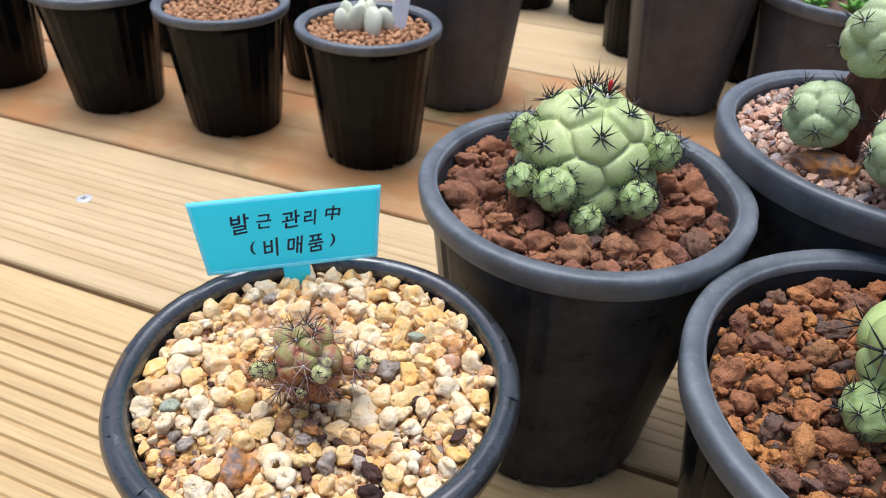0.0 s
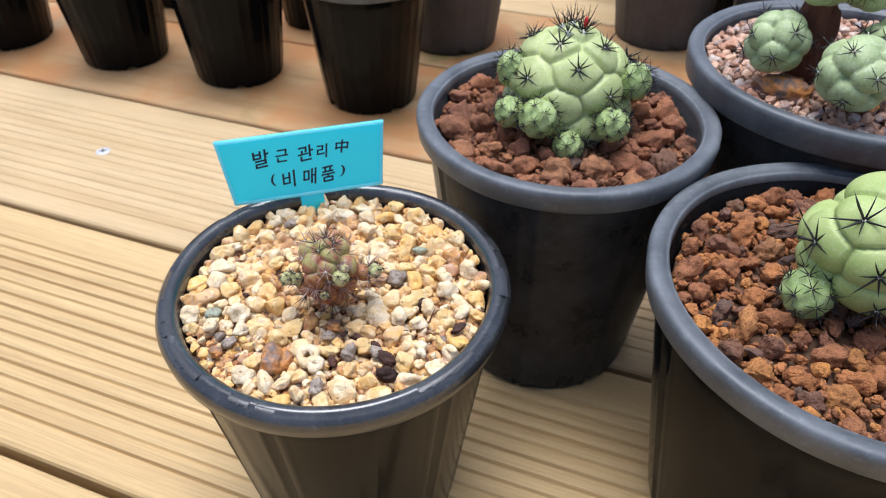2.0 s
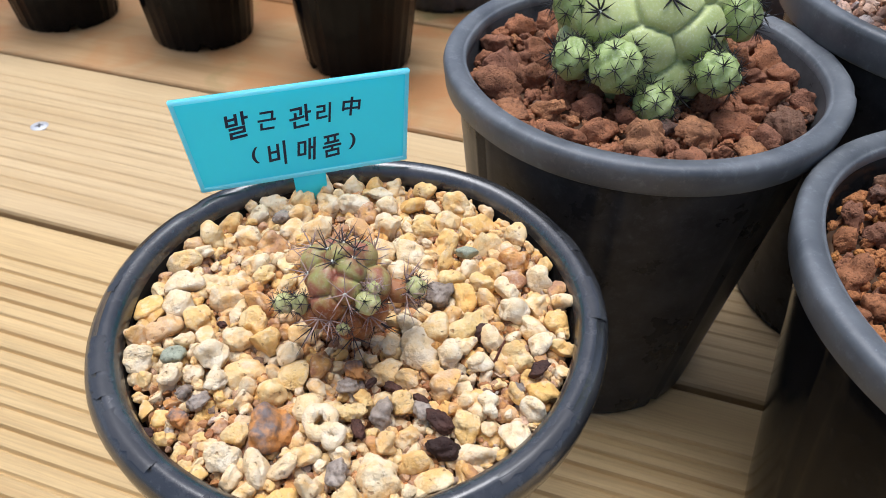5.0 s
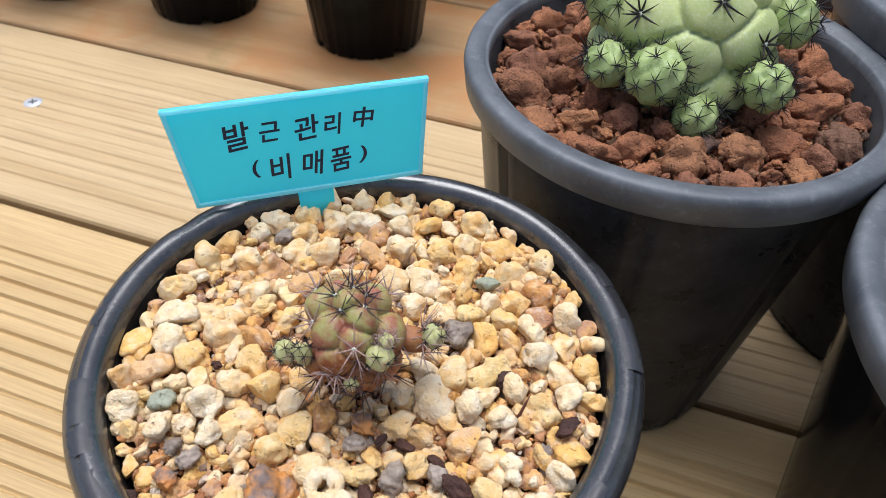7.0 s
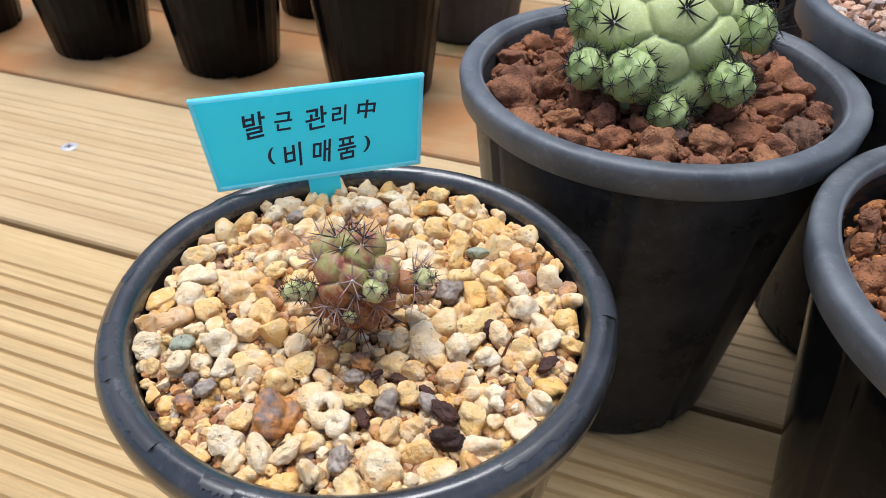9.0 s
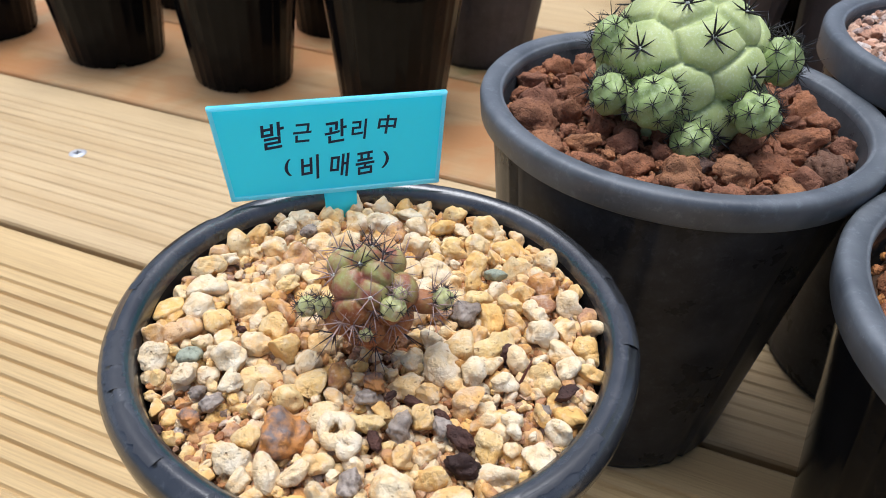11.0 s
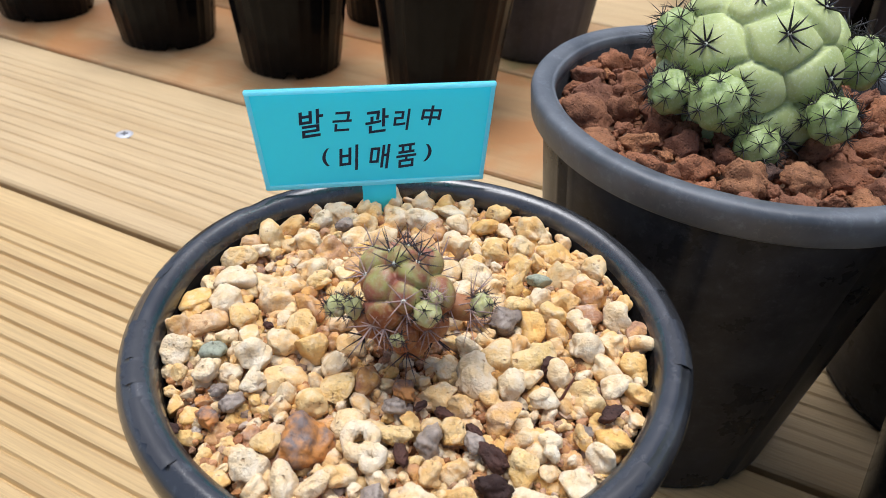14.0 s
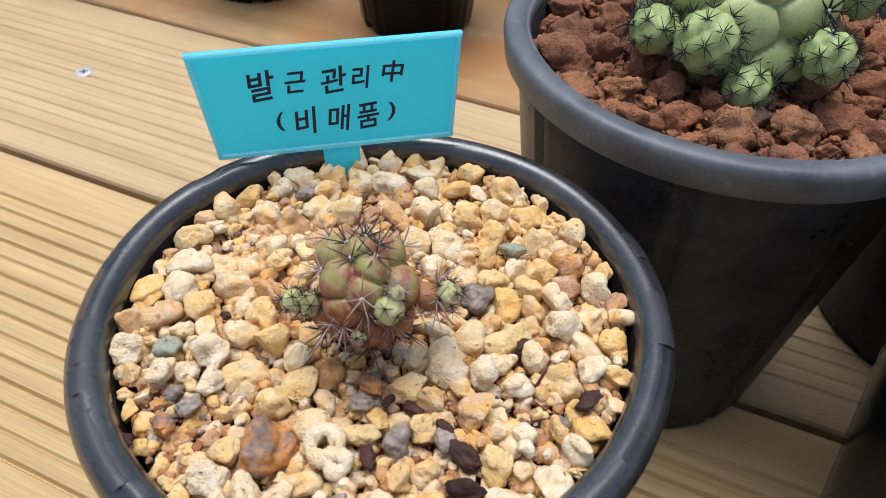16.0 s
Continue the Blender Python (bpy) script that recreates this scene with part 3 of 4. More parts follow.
for x, y, R, H, Rb, turn in ((0.195, 0.676, 0.043, 0.088, 0.031, 0), (0.176, 0.778, 0.043, 0.088, 0.031, 9), (0.101, 0.816, 0.043, 0.088, 0.031, 4), (-0.096, 0.598, 0.043, 0.088, 0.031, 2), (0.285, 0.622, 0.043, 0.088, 0.033, 50), (-0.2281, 0.650, 0.043, 0.088, 0.031, 50)):
    make_pot(x, y, R, H, Rb, "black plastic pot farther back on the bench", BLACK_GLOSS, BLACK_RIM, 0.006, turn, 96, 16, group=BACK)
make_pot(0.302, 0.522, 0.066, 0.102, 0.052, "wide grey-black pot of small green succulents", GREY_BACK, GREY_RIM, 0.009, 0, 96, 12, group=BACK)

# ---- stones in the pots ----
PUM = stone_shapes(4, 0.30, 2, 0.034, 11, 28)
ROUGH = stone_shapes(4, 0.26, 2, 0.085, 12, 18)


def fill(pot, z, radius, sizes, tries, shapes, level, material, name, label, seed, taken=(), rise=0.35, tilt=0.0, keep=0.76):
    r_ = np.random.default_rng(seed)
    spots = [(x, y, tilt * y + r * (rise - 0.55 + r_.uniform(0, 0.35)), r) for x, y, r in scatter(r_, radius, sizes, tries, keep, taken)]
    second = [(x, y, tilt * y - r * 0.9 + r_.uniform(-0.3, 0.3) * r, r) for x, y, r in scatter(r_, radius, sizes[:max(1, len(sizes) // 2)], tries // 3, 0.66)]
    ob = part(name, heap(name, spots + second, shapes, level, seed), material, None, label, material not in (GRIT, GRANITE), pose(pot[0], pot[1], z))
    tagged(ob, category="gravel", kind="stuff")


bed(*FRONT, 0.0952, 0.0452, BED, "orange-brown gritty soil under the pumice")
# stones that stand out among the pumice: x, y from the pot's middle, half width
MARKED = {
    "cream": ((0.0119, 0.0196, 0.0034), (-0.0370, 0.0112, 0.0035), (-0.0375, 0.0050, 0.0030), (-0.0240, 0.0351, 0.0022), (-0.0352, 0.0221, 0.0020), (-0.0421, -0.0092, 0.0030), (-0.0354, -0.0135, 0.0027), (-0.0277, -0.0092, 0.0032), (-0.0257, -0.0147, 0.0026), (-0.0129, -0.0092, 0.0031), (0.0118, -0.0097, 0.0039), (0.0186, -0.0114, 0.0026), (0.0322, 0.0003, 0.0032), (0.0257, -0.0230, 0.0028), (-0.0159, -0.0338, 0.0029), (-0.0228, -0.0315, 0.0031), (0.0281, -0.0075, 0.0027), (0.0372, -0.0089, 0.0028), (0.0044, 0.0413, 0.0024), (-0.0025, 0.0381, 0.0032), (0.0070, 0.0360, 0.0032), (0.0326, 0.0067, 0.0031), (0.0291, -0.0298, 0.0036), (0.0342, -0.0243, 0.0027), (0.0245, -0.0127, 0.0023), (0.0113, -0.0027, 0.0028), (-0.0115, -0.0344, 0.0023), (0.0400, 0.0090, 0.0026)),
    "yellow": ((-0.0211, -0.0005, 0.0033), (-0.0111, -0.0140, 0.0030), (0.0238, -0.0030, 0.0036), (-0.0205, -0.0274, 0.0026), (-0.0201, 0.0135, 0.0026), (0.0210, 0.0108, 0.0032), (0.0303, -0.0205, 0.0020), (0.0209, -0.0272, 0.0027), (0.0091, -0.0226, 0.0023), (-0.0003, -0.0236, 0.0023)),
    "brown": ((-0.0142, -0.0260, 0.0048), (-0.0004, -0.0133, 0.0022), (-0.0320, -0.0231, 0.0019)),
    "dark": ((0.0262, -0.0053, 0.0021), (0.0357, -0.0156, 0.0021), (0.0123, -0.0214, 0.0017), (0.0008, -0.0266, 0.0017), (0.0167, -0.0323, 0.0031), (0.0165, -0.0264, 0.0029), (0.0074, -0.0181, 0.0018), (-0.0276, -0.0006, 0.0014), (0.0033, -0.0172, 0.0016), (-0.0365, -0.0261, 0.0015)),
    "grey": ((0.0053, -0.0243, 0.0026), (0.0132, -0.0239, 0.0019), (-0.0288, -0.0194, 0.0018), (0.0316, -0.0200, 0.0015), (-0.0015, -0.0178, 0.0022), (-0.0022, -0.0360, 0.0024), (-0.0189, 0.0336, 0.0022), (0.0173, 0.0055, 0.0029), (-0.0317, -0.0174, 0.0014)),
    "green": ((-0.0359, -0.0077, 0.0023), (0.0245, 0.0185, 0.0022)),
}
TILT = 0.02  # the bed rises towards the back
LOOKS = {"cream": (PUM_CREAM, "pale cream pumice pebble among the gravel"), "yellow": (PUM_YELLOW, "yellow-stained pumice pebble among the gravel"), "brown": (STONE_BROWN, "rusty orange-brown rock lying in the gravel"), "dark": (BARK_DARK, "dark red-black bark chip lying in the gravel"), "grey": (STONE_GREY, "translucent grey quartz pebble in the gravel"), "green": (STONE_GREEN, "grey-green pebble in the gravel")}
sx, sy = MARK[0] - FRONT[0], MARK[1] - FRONT[1]
taken = [(x + sx, y + sy, r * 0.92) for spots in MARKED.values() for x, y, r in spots] + [(-0.0054 + sx, -0.0275 + sy, 0.0035), (-0.0009, -0.0066, 0.0070)]
BARE = ((-0.0290, -0.0275, 0.0055), (-0.0225, -0.0215, 0.0040), (-0.0395, -0.0175, 0.0035), (0.0300, -0.0165, 0.0030), (-0.0343, -0.0221, 0.0052), (0.0109, -0.0221, 0.0042), (0.0239, -0.0160, 0.0035), (-0.0308, 0.0198, 0.0050), (-0.0044, 0.0334, 0.0040))
shape_rng = np.random.default_rng(99)
for look_name, spots in MARKED.items():
    for k, (x, y, r) in enumerate(spots):
        v = PUM[(k * 5 + len(look_name)) % len(PUM)] * [1.0, shape_rng.uniform(0.75, 0.95), shape_rng.uniform(0.65, 0.85)] * r
        if look_name == "dark":
            v = ROUGH[k] * [1.0, 0.62, 0.55] * r
        if look_name in ("brown", "grey"):
            v = ROUGH[(k + 4) % len(ROUGH)] * [1.0, 0.9, 0.75] * r
        v = v @ np.array(Euler((shape_rng.uniform(-0.4, 0.4), shape_rng.uniform(-0.4, 0.4), shape_rng.uniform(0, 6.28))).to_matrix()).T
        tagged(part("pebble", from_np("pebble", v, ico(4)[1]), LOOKS[look_name][0], None, LOOKS[look_name][1], True, pose(MARK[0] + x, MARK[1] + y, (0.1003 if r < 0.0045 else 0.0990) + TILT * y)), category="pebble", group=look_name + " pebbles")
twig = part("twig", tri_spines([((0, 0, 0), (0.35, 0.25, 1.0), 0.0062)], 0.00035), STEM_RED, None, "thin red-brown twig stuck upright in the gravel", True, pose(MARK[0] + 0.0276, MARK[1] - 0.0127, 0.0995))
tagged(twig, category="twig")
knot = []
for cx_, cy_, rr, th_ in ((0.0, 0.0016, 0.0021, 0.00125), (0.0017, -0.0016, 0.0013, 0.0012)):
    ring_pts = []
    for k in range(28):
        a = 2 * math.pi * k / 28
        for q in range(12):
            b = 2 * math.pi * q / 12
            w = th_ * (1 + 0.18 * math.sin(3 * a + 1) + 0.08 * math.sin(7 * a + 2 * b))
            ring_pts.append((cx_ + (rr + w * math.cos(b)) * math.cos(a), cy_ + (rr + w * math.cos(b)) * math.sin(a) * 1.1, w * math.sin(b)))
    knot.append(ring_pts)
loop_faces = [(k * 12 + q, (k + 1) % 28 * 12 + q, (k + 1) % 28 * 12 + (q + 1) % 12, k * 12 + (q + 1) % 12) for k in range(28) for q in range(12)]
tagged(part("pebble", from_np("pebble", knot[0] + knot[1], loop_faces + [tuple(i + 336 for i in fc) for fc in loop_faces]), PUM_CREAM, None, "cream pumice pebble with a hole through it", True, pose(MARK[0] - 0.0054, MARK[1] - 0.0275, 0.1012 + TILT * (-0.0267), 12, -8, 10)), category="pebble")
fill(FRONT, 0.0992, 0.0458, [0.0012, 0.0015, 0.0018, 0.0022, 0.0026, 0.0030], 11000, PUM, 4, PUMICE, "gravel", "cream and yellow pumice gravel with rusty stains", 21, taken + [(x + sx, y + sy, r) for x, y, r in BARE], 0.42, TILT, 0.87)
fill(FRONT, 0.0977, 0.0452, [0.0005, 0.0006, 0.0008, 0.0010, 0.0013], 8000, stone_shapes(2, 0.28, 9, 0.06, 15), 2, GRIT, "grit", "fine orange and brown grit between the pumice", 22, (), 0.35, TILT, 0.62)
bed(*P2, 0.1080, 0.0475, SOIL, "dark soil under the lava stones")
fill(P2, 0.1105, 0.0480, [0.0010, 0.0014, 0.0019, 0.0025, 0.0032, 0.0040, 0.0048], 4600, ROUGH, 4, LAVA, "lava_gravel", "porous red-brown lava stones", 23, ((0.0031, 0.0045, 0.016),), 0.45, 0.0, 0.95)
bed(*P3, 0.1022, 0.0540, SOIL, "dark soil under the orange lava stones")
fill(P3, 0.1052, 0.0545, [0.0011, 0.0016, 0.0021, 0.0027, 0.0036], 4600, ROUGH, 4, LAVA_ORANGE, "lava_gravel", "porous orange-brown lava stones", 24, (), 0.45, 0.0, 0.95)
bed(*P4, 0.1210, 0.0565, SOIL, "brown soil under the pink gravel")
fill(P4, 0.1234, 0.0570, [0.0009, 0.0012, 0.0016, 0.0020, 0.0025], 5200, stone_shapes(3, 0.24, 9, 0.05, 16), 3, GRANITE, "gravel", "angular pink and cream granite chips", 25)
for x, y, z, r, k in ((0.1352, 0.2090, 0.1255, 0.0078, 3), (0.1560, 0.1960, 0.1250, 0.0055, 9)):
    tagged(part("rock", from_np("rock", ROUGH[k] * [1.0, 0.7, 0.55] * r, ico(4)[1]), STONE_BROWN, None, "brown porous rock lying on the pink gravel", True, pose(x, y, z, 8, -6, -14 * k)), category="rock", group="brown rocks")
for x, y, z, R in ((-0.1459, 0.4920, 0.083, 0.0385), (-0.0416, 0.4510, 0.0855, 0.039)):
    bed(x, y, z - 0.002, R, SOIL, "soil under fired clay granules")
    fill((x, y), z, R, [0.0016, 0.002, 0.0025], 1200, stone_shapes(2, 0.14, 5, 0.02, 17), 2, PELLET, "clay_granules", "orange-brown fired clay granules", 26)
bed(0.302, 0.522, 0.094, 0.058, SOIL, "dark soil in the wide pot")
for x, y in ((-0.3532, 0.5600), (-0.2440, 0.5232), (0.0195, 0.5530), (0.1985, 0.5580), (0.195, 0.676), (0.176, 0.778), (0.101, 0.816), (-0.096, 0.598), (0.285, 0.622), (-0.2281, 0.650)):
    bed(x, y, 0.082, 0.0355, SOIL, "dark soil filling the pot")

# ---- cacti ----
def offset(parent, name, at, r, seed, flesh_mat, spine_mat, count=15, thorn=0.0030, stretch=1.0, level=4, per=6, thick=0.00013):
    """A young ball-shaped side shoot with small lobes."""
    rng_ = random.Random(seed)
    lobes = [(d, 2.6 / count ** 0.5) for d in spiral(count, -0.9, seed)]
    v, on = lobed(level, (r, r, r * stretch), lobes, 0.20, 60.0, 0.03, seed, 2.0, 0.85, 0.0, 0.03, 0.09)
    shoot = part(name, from_np(name, v, ico(level)[1]), flesh_mat, parent, at=pose(*at))
    loose = []
    for d, _ in lobes:
        if d[2] > -0.45:
            cluster(shoot, loose, on(d) * 0.99, d, per, thorn, thick, spine_mat, rng_, r * 0.04, 1.1, 1)
    down(shoot, loose, thick, spine_mat)
    return shoot


def big_cactus(name, at, radii, lobes, label, flesh_mat, spine_mat, thorn, swell=0.20, per=8, seed=1, skip=(), thick=0.00020, full=0.28):
    cactus = thing(name, pose(*at), label, "cactus")
    rng_ = random.Random(seed)
    v, on = lobed(6, radii, [(d, 1.22 * z) for d, z in lobes], swell, 110.0, 0.012, seed, 2.3, 1.4, full, 0.070, 0.065)
    part("body", from_np("body", v, ico(6)[1]), flesh_mat, cactus)
    for i, (d, _) in enumerate(lobes):
        if d[2] > -0.5 and i not in skip:
            cluster(cactus, None, on(d) * 0.99, d + np.array([0, 0, 0.12]), per, thorn * (0.85 if d[2] < 0.3 else 1.05), thick, spine_mat, rng_, radii[0] * 0.030, 1.15, 1)
    return cactus


def with_back(named, count, low, size, apart, seed):
    """Adds evenly spread lobes where no named one is near."""
    out = list(named)
    for d in spiral(count, low, seed):
        if all(math.acos(max(-1, min(1, float(d @ e)))) > apart for e, _ in out):
            out.append((d, size))
    return out


# green cactus among red lava stones
lobes = with_back([(bearing(a, e), s) for a, e, s in ((171, 55, 0.46), (-125, 63, 0.42), (-47, 85, 0.36), (-45, 56, 0.46), (-143, 24, 0.60), (-93, 41, 0.56), (-61, 14, 0.56), (-113, 4, 0.60), (-79, -27, 0.60), (-4, 30, 0.50), (-178, -20, 0.54))], 26, -0.97, 0.54, 0.60, 0.4)
green = big_cactus("cactus", (0.0532, 0.2170, 0.1248), (0.0240, 0.0250, 0.0225), lobes, "pale green globular cactus with black spines and several offsets", GREEN, SPINE_BLACK, 0.0066, 0.27, thick=0.00034)
for k, (dx, dy, dz, r) in enumerate(((-0.0220, 0.0003, 0.0059, 0.0062), (-0.0245, -0.0167, -0.0031, 0.0058), (-0.0145, -0.0255, -0.0013, 0.0070), (-0.0030, -0.0290, -0.0108, 0.0057), (0.0123, -0.0297, -0.0019, 0.0060), (0.0236, -0.0094, 0.0051, 0.0064))):
    offset(green, "offset", (dx * 0.95, dy * 0.93, dz), r * 1.02, 31 + k, GREEN_PUP, SPINE_BLACK, 26, 0.0036 if k not in (0, 5) else 0.0050, 1.12 if k in (0, 5) else 1.0, 4, 7, 0.00015)
crown = random.Random(8)
for a in range(5):
    spot = np.array([0.0045 * math.cos(a * 1.26 + 0.3), 0.0045 * math.sin(a * 1.26 + 0.3), 0.0212])
    cluster(green, None, spot, (0.35 * math.cos(a * 1.26), 0.35 * math.sin(a * 1.26), 1.0), 6, 0.0085, 0.00028, SPINE_BLACK, crown, 0.0014, 0.75, 2)
part("flower_bud", from_np("flower_bud", ico(2)[0] * [0.0008, 0.0008, 0.0024] + [0.0035, -0.002, 0.0245], ico(2)[1]), FLOWER, green, "small red flower bud at the crown")

# green cactus among orange lava stones
lobes = with_back([(bearing(a, e), s) for a, e, s in ((-150, 45, 0.5), (-95, 50, 0.5), (-170, 12, 0.62), (-120, 12, 0.6), (-110, -22, 0.7))], 18, -0.97, 0.68, 0.76, 0.9)
apple = big_cactus("cactus", (0.1243, 0.1205, 0.1245), (0.0215, 0.0215, 0.0200), lobes, "bright green lobed cactus with long black spines", GREEN_APPLE, SPINE_BLACK, 0.0095, 0.27, 7, 4, (), 0.00034, 0.0)
offset(apple, "offset", (-0.0186, -0.0066, -0.0120), 0.0074, 41, GREEN_PUP, SPINE_BLACK, 26, 0.0044, 1.0, 4, 7, 0.00016)

# branching cactus in pink gravel
branch = thing("cactus", pose(0.1410, 0.2148, 0.1222), "cluster of dusty green cactus heads on a red-brown woody stem", "cactus")
trunk = ico(5)[0].copy()
trunk = trunk * [0.0072, 0.0072, 0.0215] * (1 + 0.16 * waves(trunk, np.random.default_rng(8), 8, 5.0) + 0.05 * waves(trunk, np.random.default_rng(9), 12, 16.0))[:, None]
part("stem", from_np("stem", trunk + np.array([0.0033, 0.0115, 0.0160]), ico(5)[1]), STEM_RED, branch, "red-brown corky stem")
for k, (at, r, st) in enumerate((((-0.0123, 0.0033, 0.0185), 0.0116, 1.0), ((0.0045, -0.0240, 0.0190), 0.0135, 0.95), ((0.0004, 0.0070, 0.0435), 0.0118, 1.15), ((0.0164, 0.0082, 0.0420), 0.0131, 1.1), ((0.0246, -0.0082, 0.0190), 0.0131, 1.0))):
    r_ = random.Random(60 + k)
    lb = [(d, 0.74) for d in spiral(13, -0.95, 1.3 * k)]
    v, on = lobed(5, (r, r, r * 0.98 * st), lb, 0.26, 70.0, 0.02, k, 2.4, 1.2, 0.0, 0.06, 0.07)
    head = part("head", from_np("head", v, ico(5)[1]), GREEN_DUSTY, branch, at=pose(*at))
    for d, _ in lb:
        if d[2] > -0.5:
            cluster(head, None, on(d) * 0.99, d, 7, 0.0062, 0.00022, SPINE_BLACK, r_, r * 0.05, 1.1, 1)

# small blushed cactus among the pumice
runt = thing("cactus", pose(-0.0287, 0.1248, 0.1134), "small green and red-brown cactus with grey spines and tiny offsets", "cactus")
ROUND = (0.0099, 0.0095, 0.0112)
lb = with_back([(bearing(a, e), z) for a, e, z in ((-126, 42, 0.62), (-63, 60, 0.50), (-84, 38, 0.54), (-111, 14, 0.60), (-21, 22, 0.60), (160, 45, 0.55), (-99, 86, 0.45), (25, 55, 0.52), (-88, -16, 0.56), (-139, -16, 0.56), (-55, 12, 0.52), (-38, -14, 0.54))], 26, -0.97, 0.58, 0.62, 0.2)
v, on = lobed(6, ROUND, [(d, 1.06 * z) for d, z in lb], 0.50, 70.0, 0.020, 5, 2.2, 1.1, 0.0, 0.075, 0.06)
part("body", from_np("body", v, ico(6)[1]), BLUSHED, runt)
r_ = random.Random(77)
AREOLES = ((150, 48, 0), (-114, 70, 1), (-48, 67, 1), (30, 40, 0), (-153, 42, 0), (-84, 33, 0), (-80, 16, 0), (-118, 0, 0), (-104, 2, 0), (-55, -4, 0), (-13, 2, 0), (-78, -38, 0), (-164, 17, 0), (-140, -30, 0), (-35, -32, 0), (100, 55, 1), (95, 18, 0), (50, 8, 0), (140, 8, 0), (75, 78, 1), (175, 75, 1), (10, 72, 1))
for a, e, dark in AREOLES:
    d = bearing(a, e)
    cluster(runt, None, on(d) * 0.985, d + np.array([0, 0, 0.10 if e > 0 else -0.05]), 7 if e > -20 else 5, 0.0052 if e > -10 else 0.0056, 0.00014, SPINE_GREY if dark or e < -20 else SPINE_PALE, r_, 0.00042 if e > 30 else 0.0, 1.05, 1 if e > 0 else 2)
for k, (at, r, tall) in enumerate((((0.0048, -0.0076, 0.0036), 0.0024, 1.0), ((0.0058, -0.0060, 0.0056), 0.0014, 1.0), ((-0.0078, -0.0050, 0.0012), 0.0016, 1.6), ((-0.0112, -0.0030, -0.0006), 0.0021, 1.0), ((0.0001, -0.0090, -0.0014), 0.0014, 1.0), ((0.0136, -0.0010, 0.0004), 0.0022, 1.1))):
    offset(runt, "offset", at, r, 90 + k, PUP_PALE, SPINE_BLACK if k == 0 else SPINE_PALE if k == 1 else SPINE_GREY, 12, 0.0021, tall, 4, 6, 0.00009)
arm = ico(4)[0] * [0.0040, 0.0023, 0.0023] * (1 + 0.13 * waves(ico(4)[0], np.random.default_rng(4), 6, 4.0))[:, None]
arm = part("side_arm", from_np("side_arm", arm + np.array([0.0100, -0.0005, -0.0006]), ico(4)[1]), BROWN_FLESH, runt, "brown side branch")
for k in range(5):
    a = k * 1.26 - 2.4
    d = np.array([0.7, math.cos(a) * 0.9 - 0.3, math.sin(a) * 0.9 + 0.2])
    cluster(arm, None, np.array([0.0118, -0.0005, -0.0006]) + 0.0024 * np.array([0, math.cos(a), math.sin(a)]), d, 5, 0.0056, 0.00013, SPINE_PALE, r_, 0.0, 0.8, 1)

# pale succulent and tag in a small pot behind
pale = thing("succulent", pose(-0.0416, 0.4510, 0.087), "pale cream-green stone plant with paired leaves", "succulent")
for k, (x, y, rz, s) in enumerate(((-0.008, -0.003, 20, 1.1), (0.003, -0.008, -35, 1.1), (0.001, 0.006, 80, 1.2), (-0.014, 0.005, 140, 1.0), (0.011, 0.001, 60, 0.9), (-0.004, 0.011, 110, 1.1), (-0.017, -0.004, 200, 0.8))):
    lf = ico(3)[0] * [0.0062, 0.0040, 0.0095] * (1 + 0.05 * waves(ico(3)[0], np.random.default_rng(k), 5, 3.0))[:, None] * s
    part("leaf", from_np("leaf", lf, ico(3)[1]), LEAF_PALE, pale, at=pose(x, y, 0.005, 18 * math.cos(rz), 22 * math.sin(rz + 1), rz))
tag = bmesh.new()
bmesh.ops.create_cube(tag, size=1.0, matrix=Matrix.Diagonal((0.011, 0.0008, 0.034, 1)))
bmesh.ops.bevel(tag, geom=tag.edges[:], offset=0.0003, segments=1, affect="EDGES")
tagged(part("plant_tag", tag, WHITE_TAG, None, "blank white plastic plant tag stuck in the granules", False, pose(-0.0225, 0.4560, 0.095, -8, 12, 20)), category="plant tag")
for k in range(16):
    a, d = k * 2.4, 0.0125 * (k + 0.5) ** 0.5
    rosette = thing("succulent", pose(0.302 + d * math.cos(a), 0.522 + d * math.sin(a), 0.096), "small bright green rosette succulent in the wide pot", "succulent", "green rosettes")
    for j in range(9):
        b, tilt = j * 2.4, 25 + 6 * j
        lf = ico(2)[0] * [0.0022, 0.0012, 0.0065] + [0, 0, 0.005]
        part("leaf", from_np("leaf", lf, ico(2)[1]), LEAF_GREEN, rosette, at=pose(0, 0, 0, tilt, 0, math.degrees(b)))

# ---- plant label ----
TL, TR, BR, BL = Vector((-0.0672, 0.1696, 0.1283)), Vector((-0.0136, 0.1814, 0.1294)), Vector((-0.0157, 0.1779, 0.1059)), Vector((-0.0650, 0.1668, 0.1065))
lx = (TR - TL).normalized()
lz = ((TL + TR) / 2 - (BL + BR) / 2)
lz = (lz - lx * lz.dot(lx)).normalized()
ly = lz.cross(lx)
mid = (BL + BR) / 2
m = Matrix((lx, ly, lz)).transposed().to_4x4()
m.translation = mid
sign = thing("plant_label", m, "cyan plastic plant label with handwritten marker text", "plant label")
PW, PB, PH = 0.0554, 0.0506, 0.0234


def slab(w0, w1, z0, z1, y0, y1, bev=0.0003):
    bm = bmesh.new()
    bmesh.ops.create_cube(bm, size=1.0)
    for v_ in bm.verts:
        top = v_.co.z > 0
        v_.co = Vector((v_.co.x * (w1 if top else w0), y1 if v_.co.y > 0 else y0, z1 if top else z0))
    if bev:
        bmesh.ops.bevel(bm, geom=bm.edges[:], offset=bev, segments=2, affect="EDGES")
    return bm


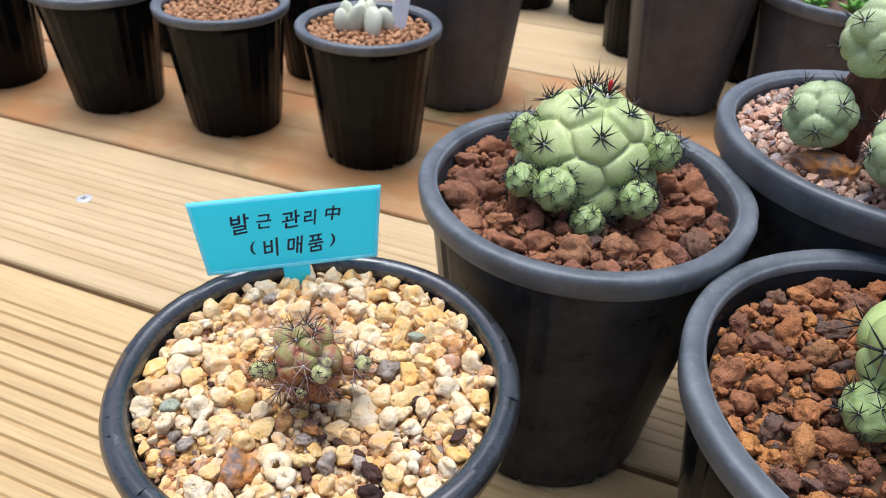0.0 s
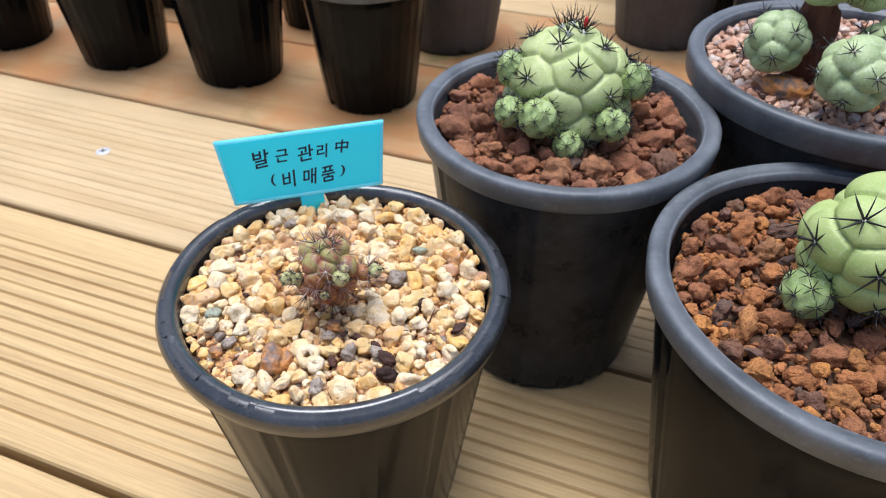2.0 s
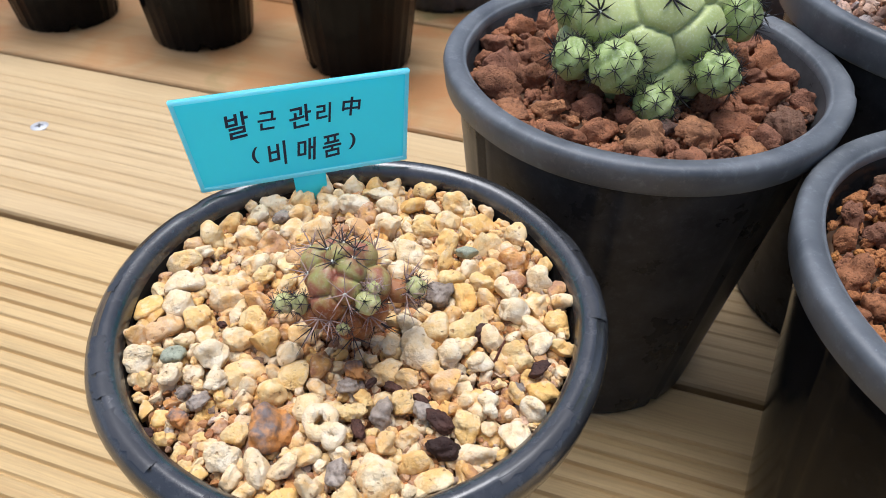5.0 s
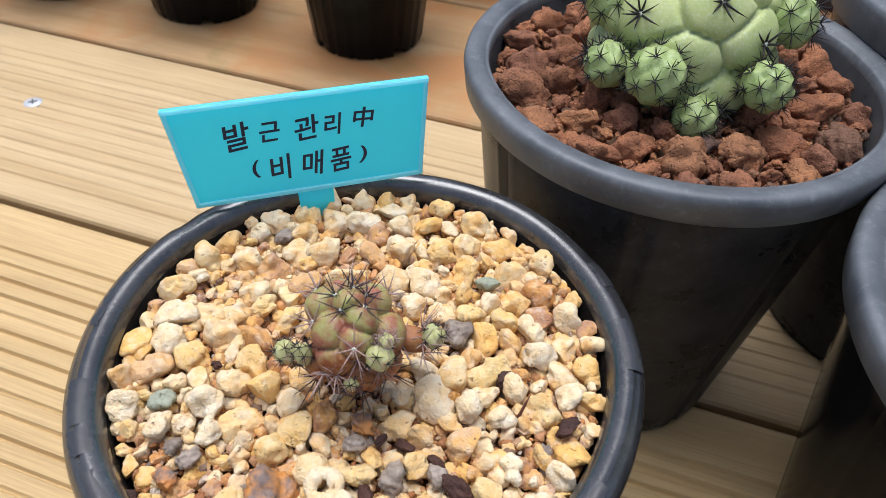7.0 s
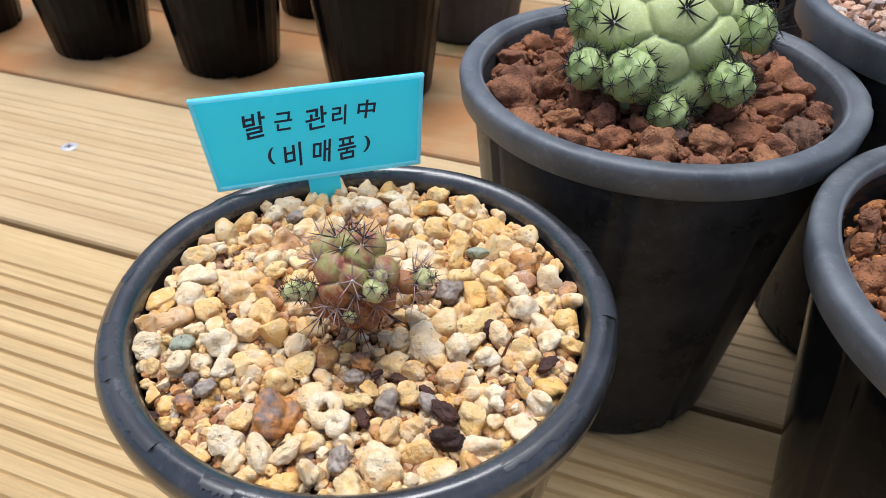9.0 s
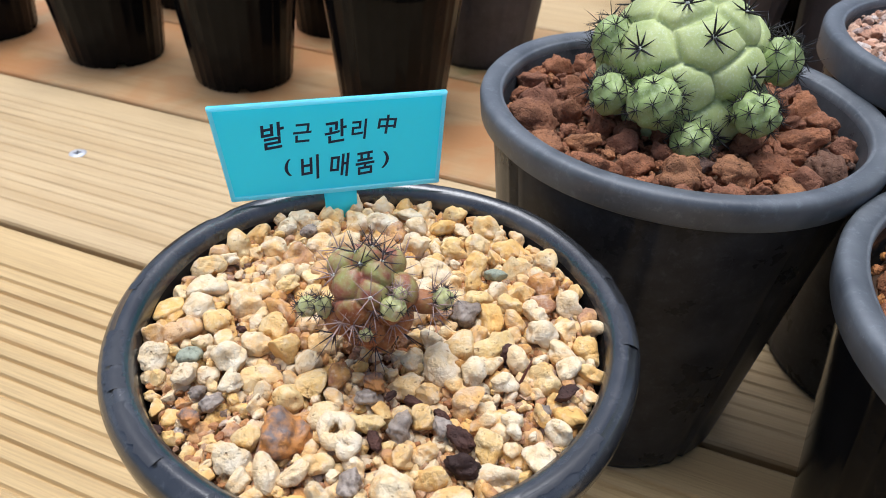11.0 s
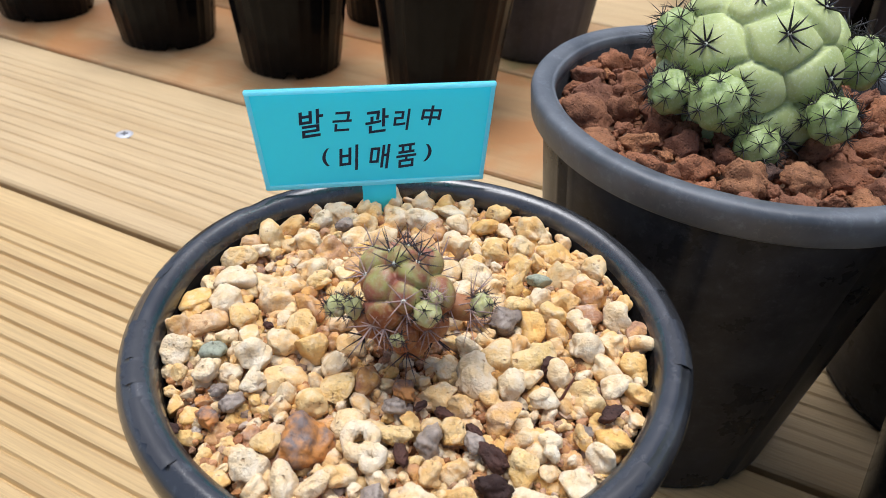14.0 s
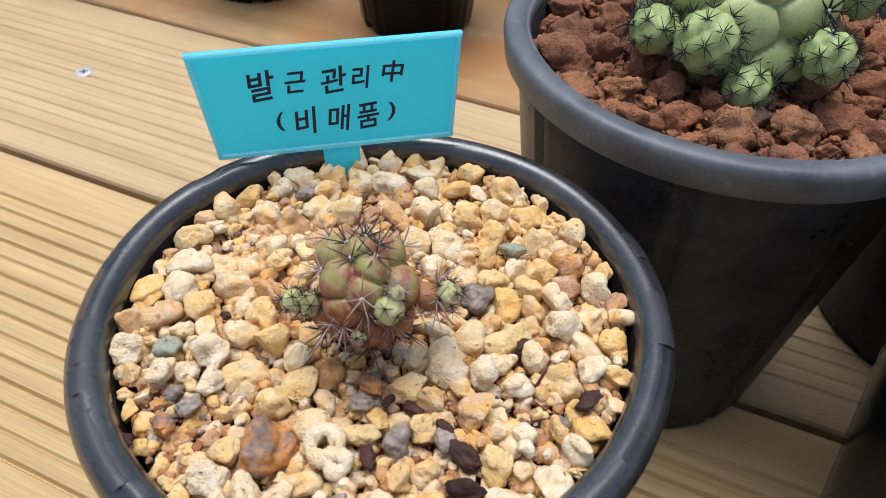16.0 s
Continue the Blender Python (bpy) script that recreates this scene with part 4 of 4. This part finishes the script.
part("plate", slab(PB, PW, 0, PH, -0.0001, 0.0012), CYAN, sign, "", False)
edge = bmesh.new()
for w0, w1, z0, z1, sx in ((PB, PB + 0.0002, 0.0, 0.0012, 0), (PW - 0.0002, PW, PH - 0.0011, PH, 0)):
    b = slab(w0, w1, z0, z1, -0.0004, 0.0011, 0.0002)
    me_ = bpy.data.meshes.new("tmp")
    b.to_mesh(me_)
    b.free()
    edge.from_mesh(me_)
for s in (-1, 1):
    b = slab(0.0010, 0.0010, 0.0008, PH - 0.0008, -0.0004, 0.0011, 0.0002)
    for v_ in b.verts:
        v_.co.x += s * ((PB + (PW - PB) * v_.co.z / PH) / 2 - 0.0006)
    me_ = bpy.data.meshes.new("tmp")
    b.to_mesh(me_)
    b.free()
    edge.from_mesh(me_)
part("border", edge, CYAN_LIT_EDGE, sign, "paler raised border", False)
part("stake", slab(0.0066, 0.0080, -0.030, 0.0004, 0.0, 0.0012), CYAN, sign, "", False, pose(0.0006, 0, 0))


def glyph(ch, x, z, size, lean, wide=1.0):
    """One character, written with the built-in font and slanted like marker writing."""
    c = bpy.data.curves.new("ink", "FONT")
    c.body, c.size, c.align_x, c.offset = ch, size, "CENTER", 0.00010
    tmp = bpy.data.objects.new("ink", c)
    scene.collection.objects.link(tmp)
    bpy.context.view_layer.update()
    me_ = bpy.data.meshes.new_from_object(tmp.evaluated_get(bpy.context.evaluated_depsgraph_get()))
    bpy.data.objects.remove(tmp)
    ys = [v_.co.y for v_ in me_.vertices]
    half = (max(ys) + min(ys)) / 2
    for v_ in me_.vertices:
        px, py = v_.co.x * wide, v_.co.y - half
        v_.co = Vector((px + 0.10 * py, -0.00016, py + 0.06 * px))
    me_.materials.clear()
    part("letter", me_, INK, sign, "", False, pose(x * 1.04 - 0.0002, 0, z, 0, lean, 0))


for ch, x, z, s, lean, wide in (("\ubc1c", -0.0133, 0.0156, 0.0068, -3, 0.95), ("\uadfc", -0.0066, 0.0158, 0.0052, 2, 0.95), ("\uad00", 0.0008, 0.0156, 0.0060, -2, 1.0), ("\ub9ac", 0.0062, 0.0156, 0.0053, 3, 0.9), ("\u4e2d", 0.0126, 0.0163, 0.0049, 6, 1.05), ("(", -0.0108, 0.0074, 0.0044, -4, 1.2), ("\ube44", -0.0056, 0.0070, 0.0066, -2, 0.9), ("\ub9e4", 0.0011, 0.0070, 0.0064, 3, 0.9), ("\ud488", 0.0070, 0.0070, 0.0064, -2, 0.85), (")", 0.0120, 0.0074, 0.0044, 4, 1.2)):
    glyph(ch, x, z, s, lean, wide)
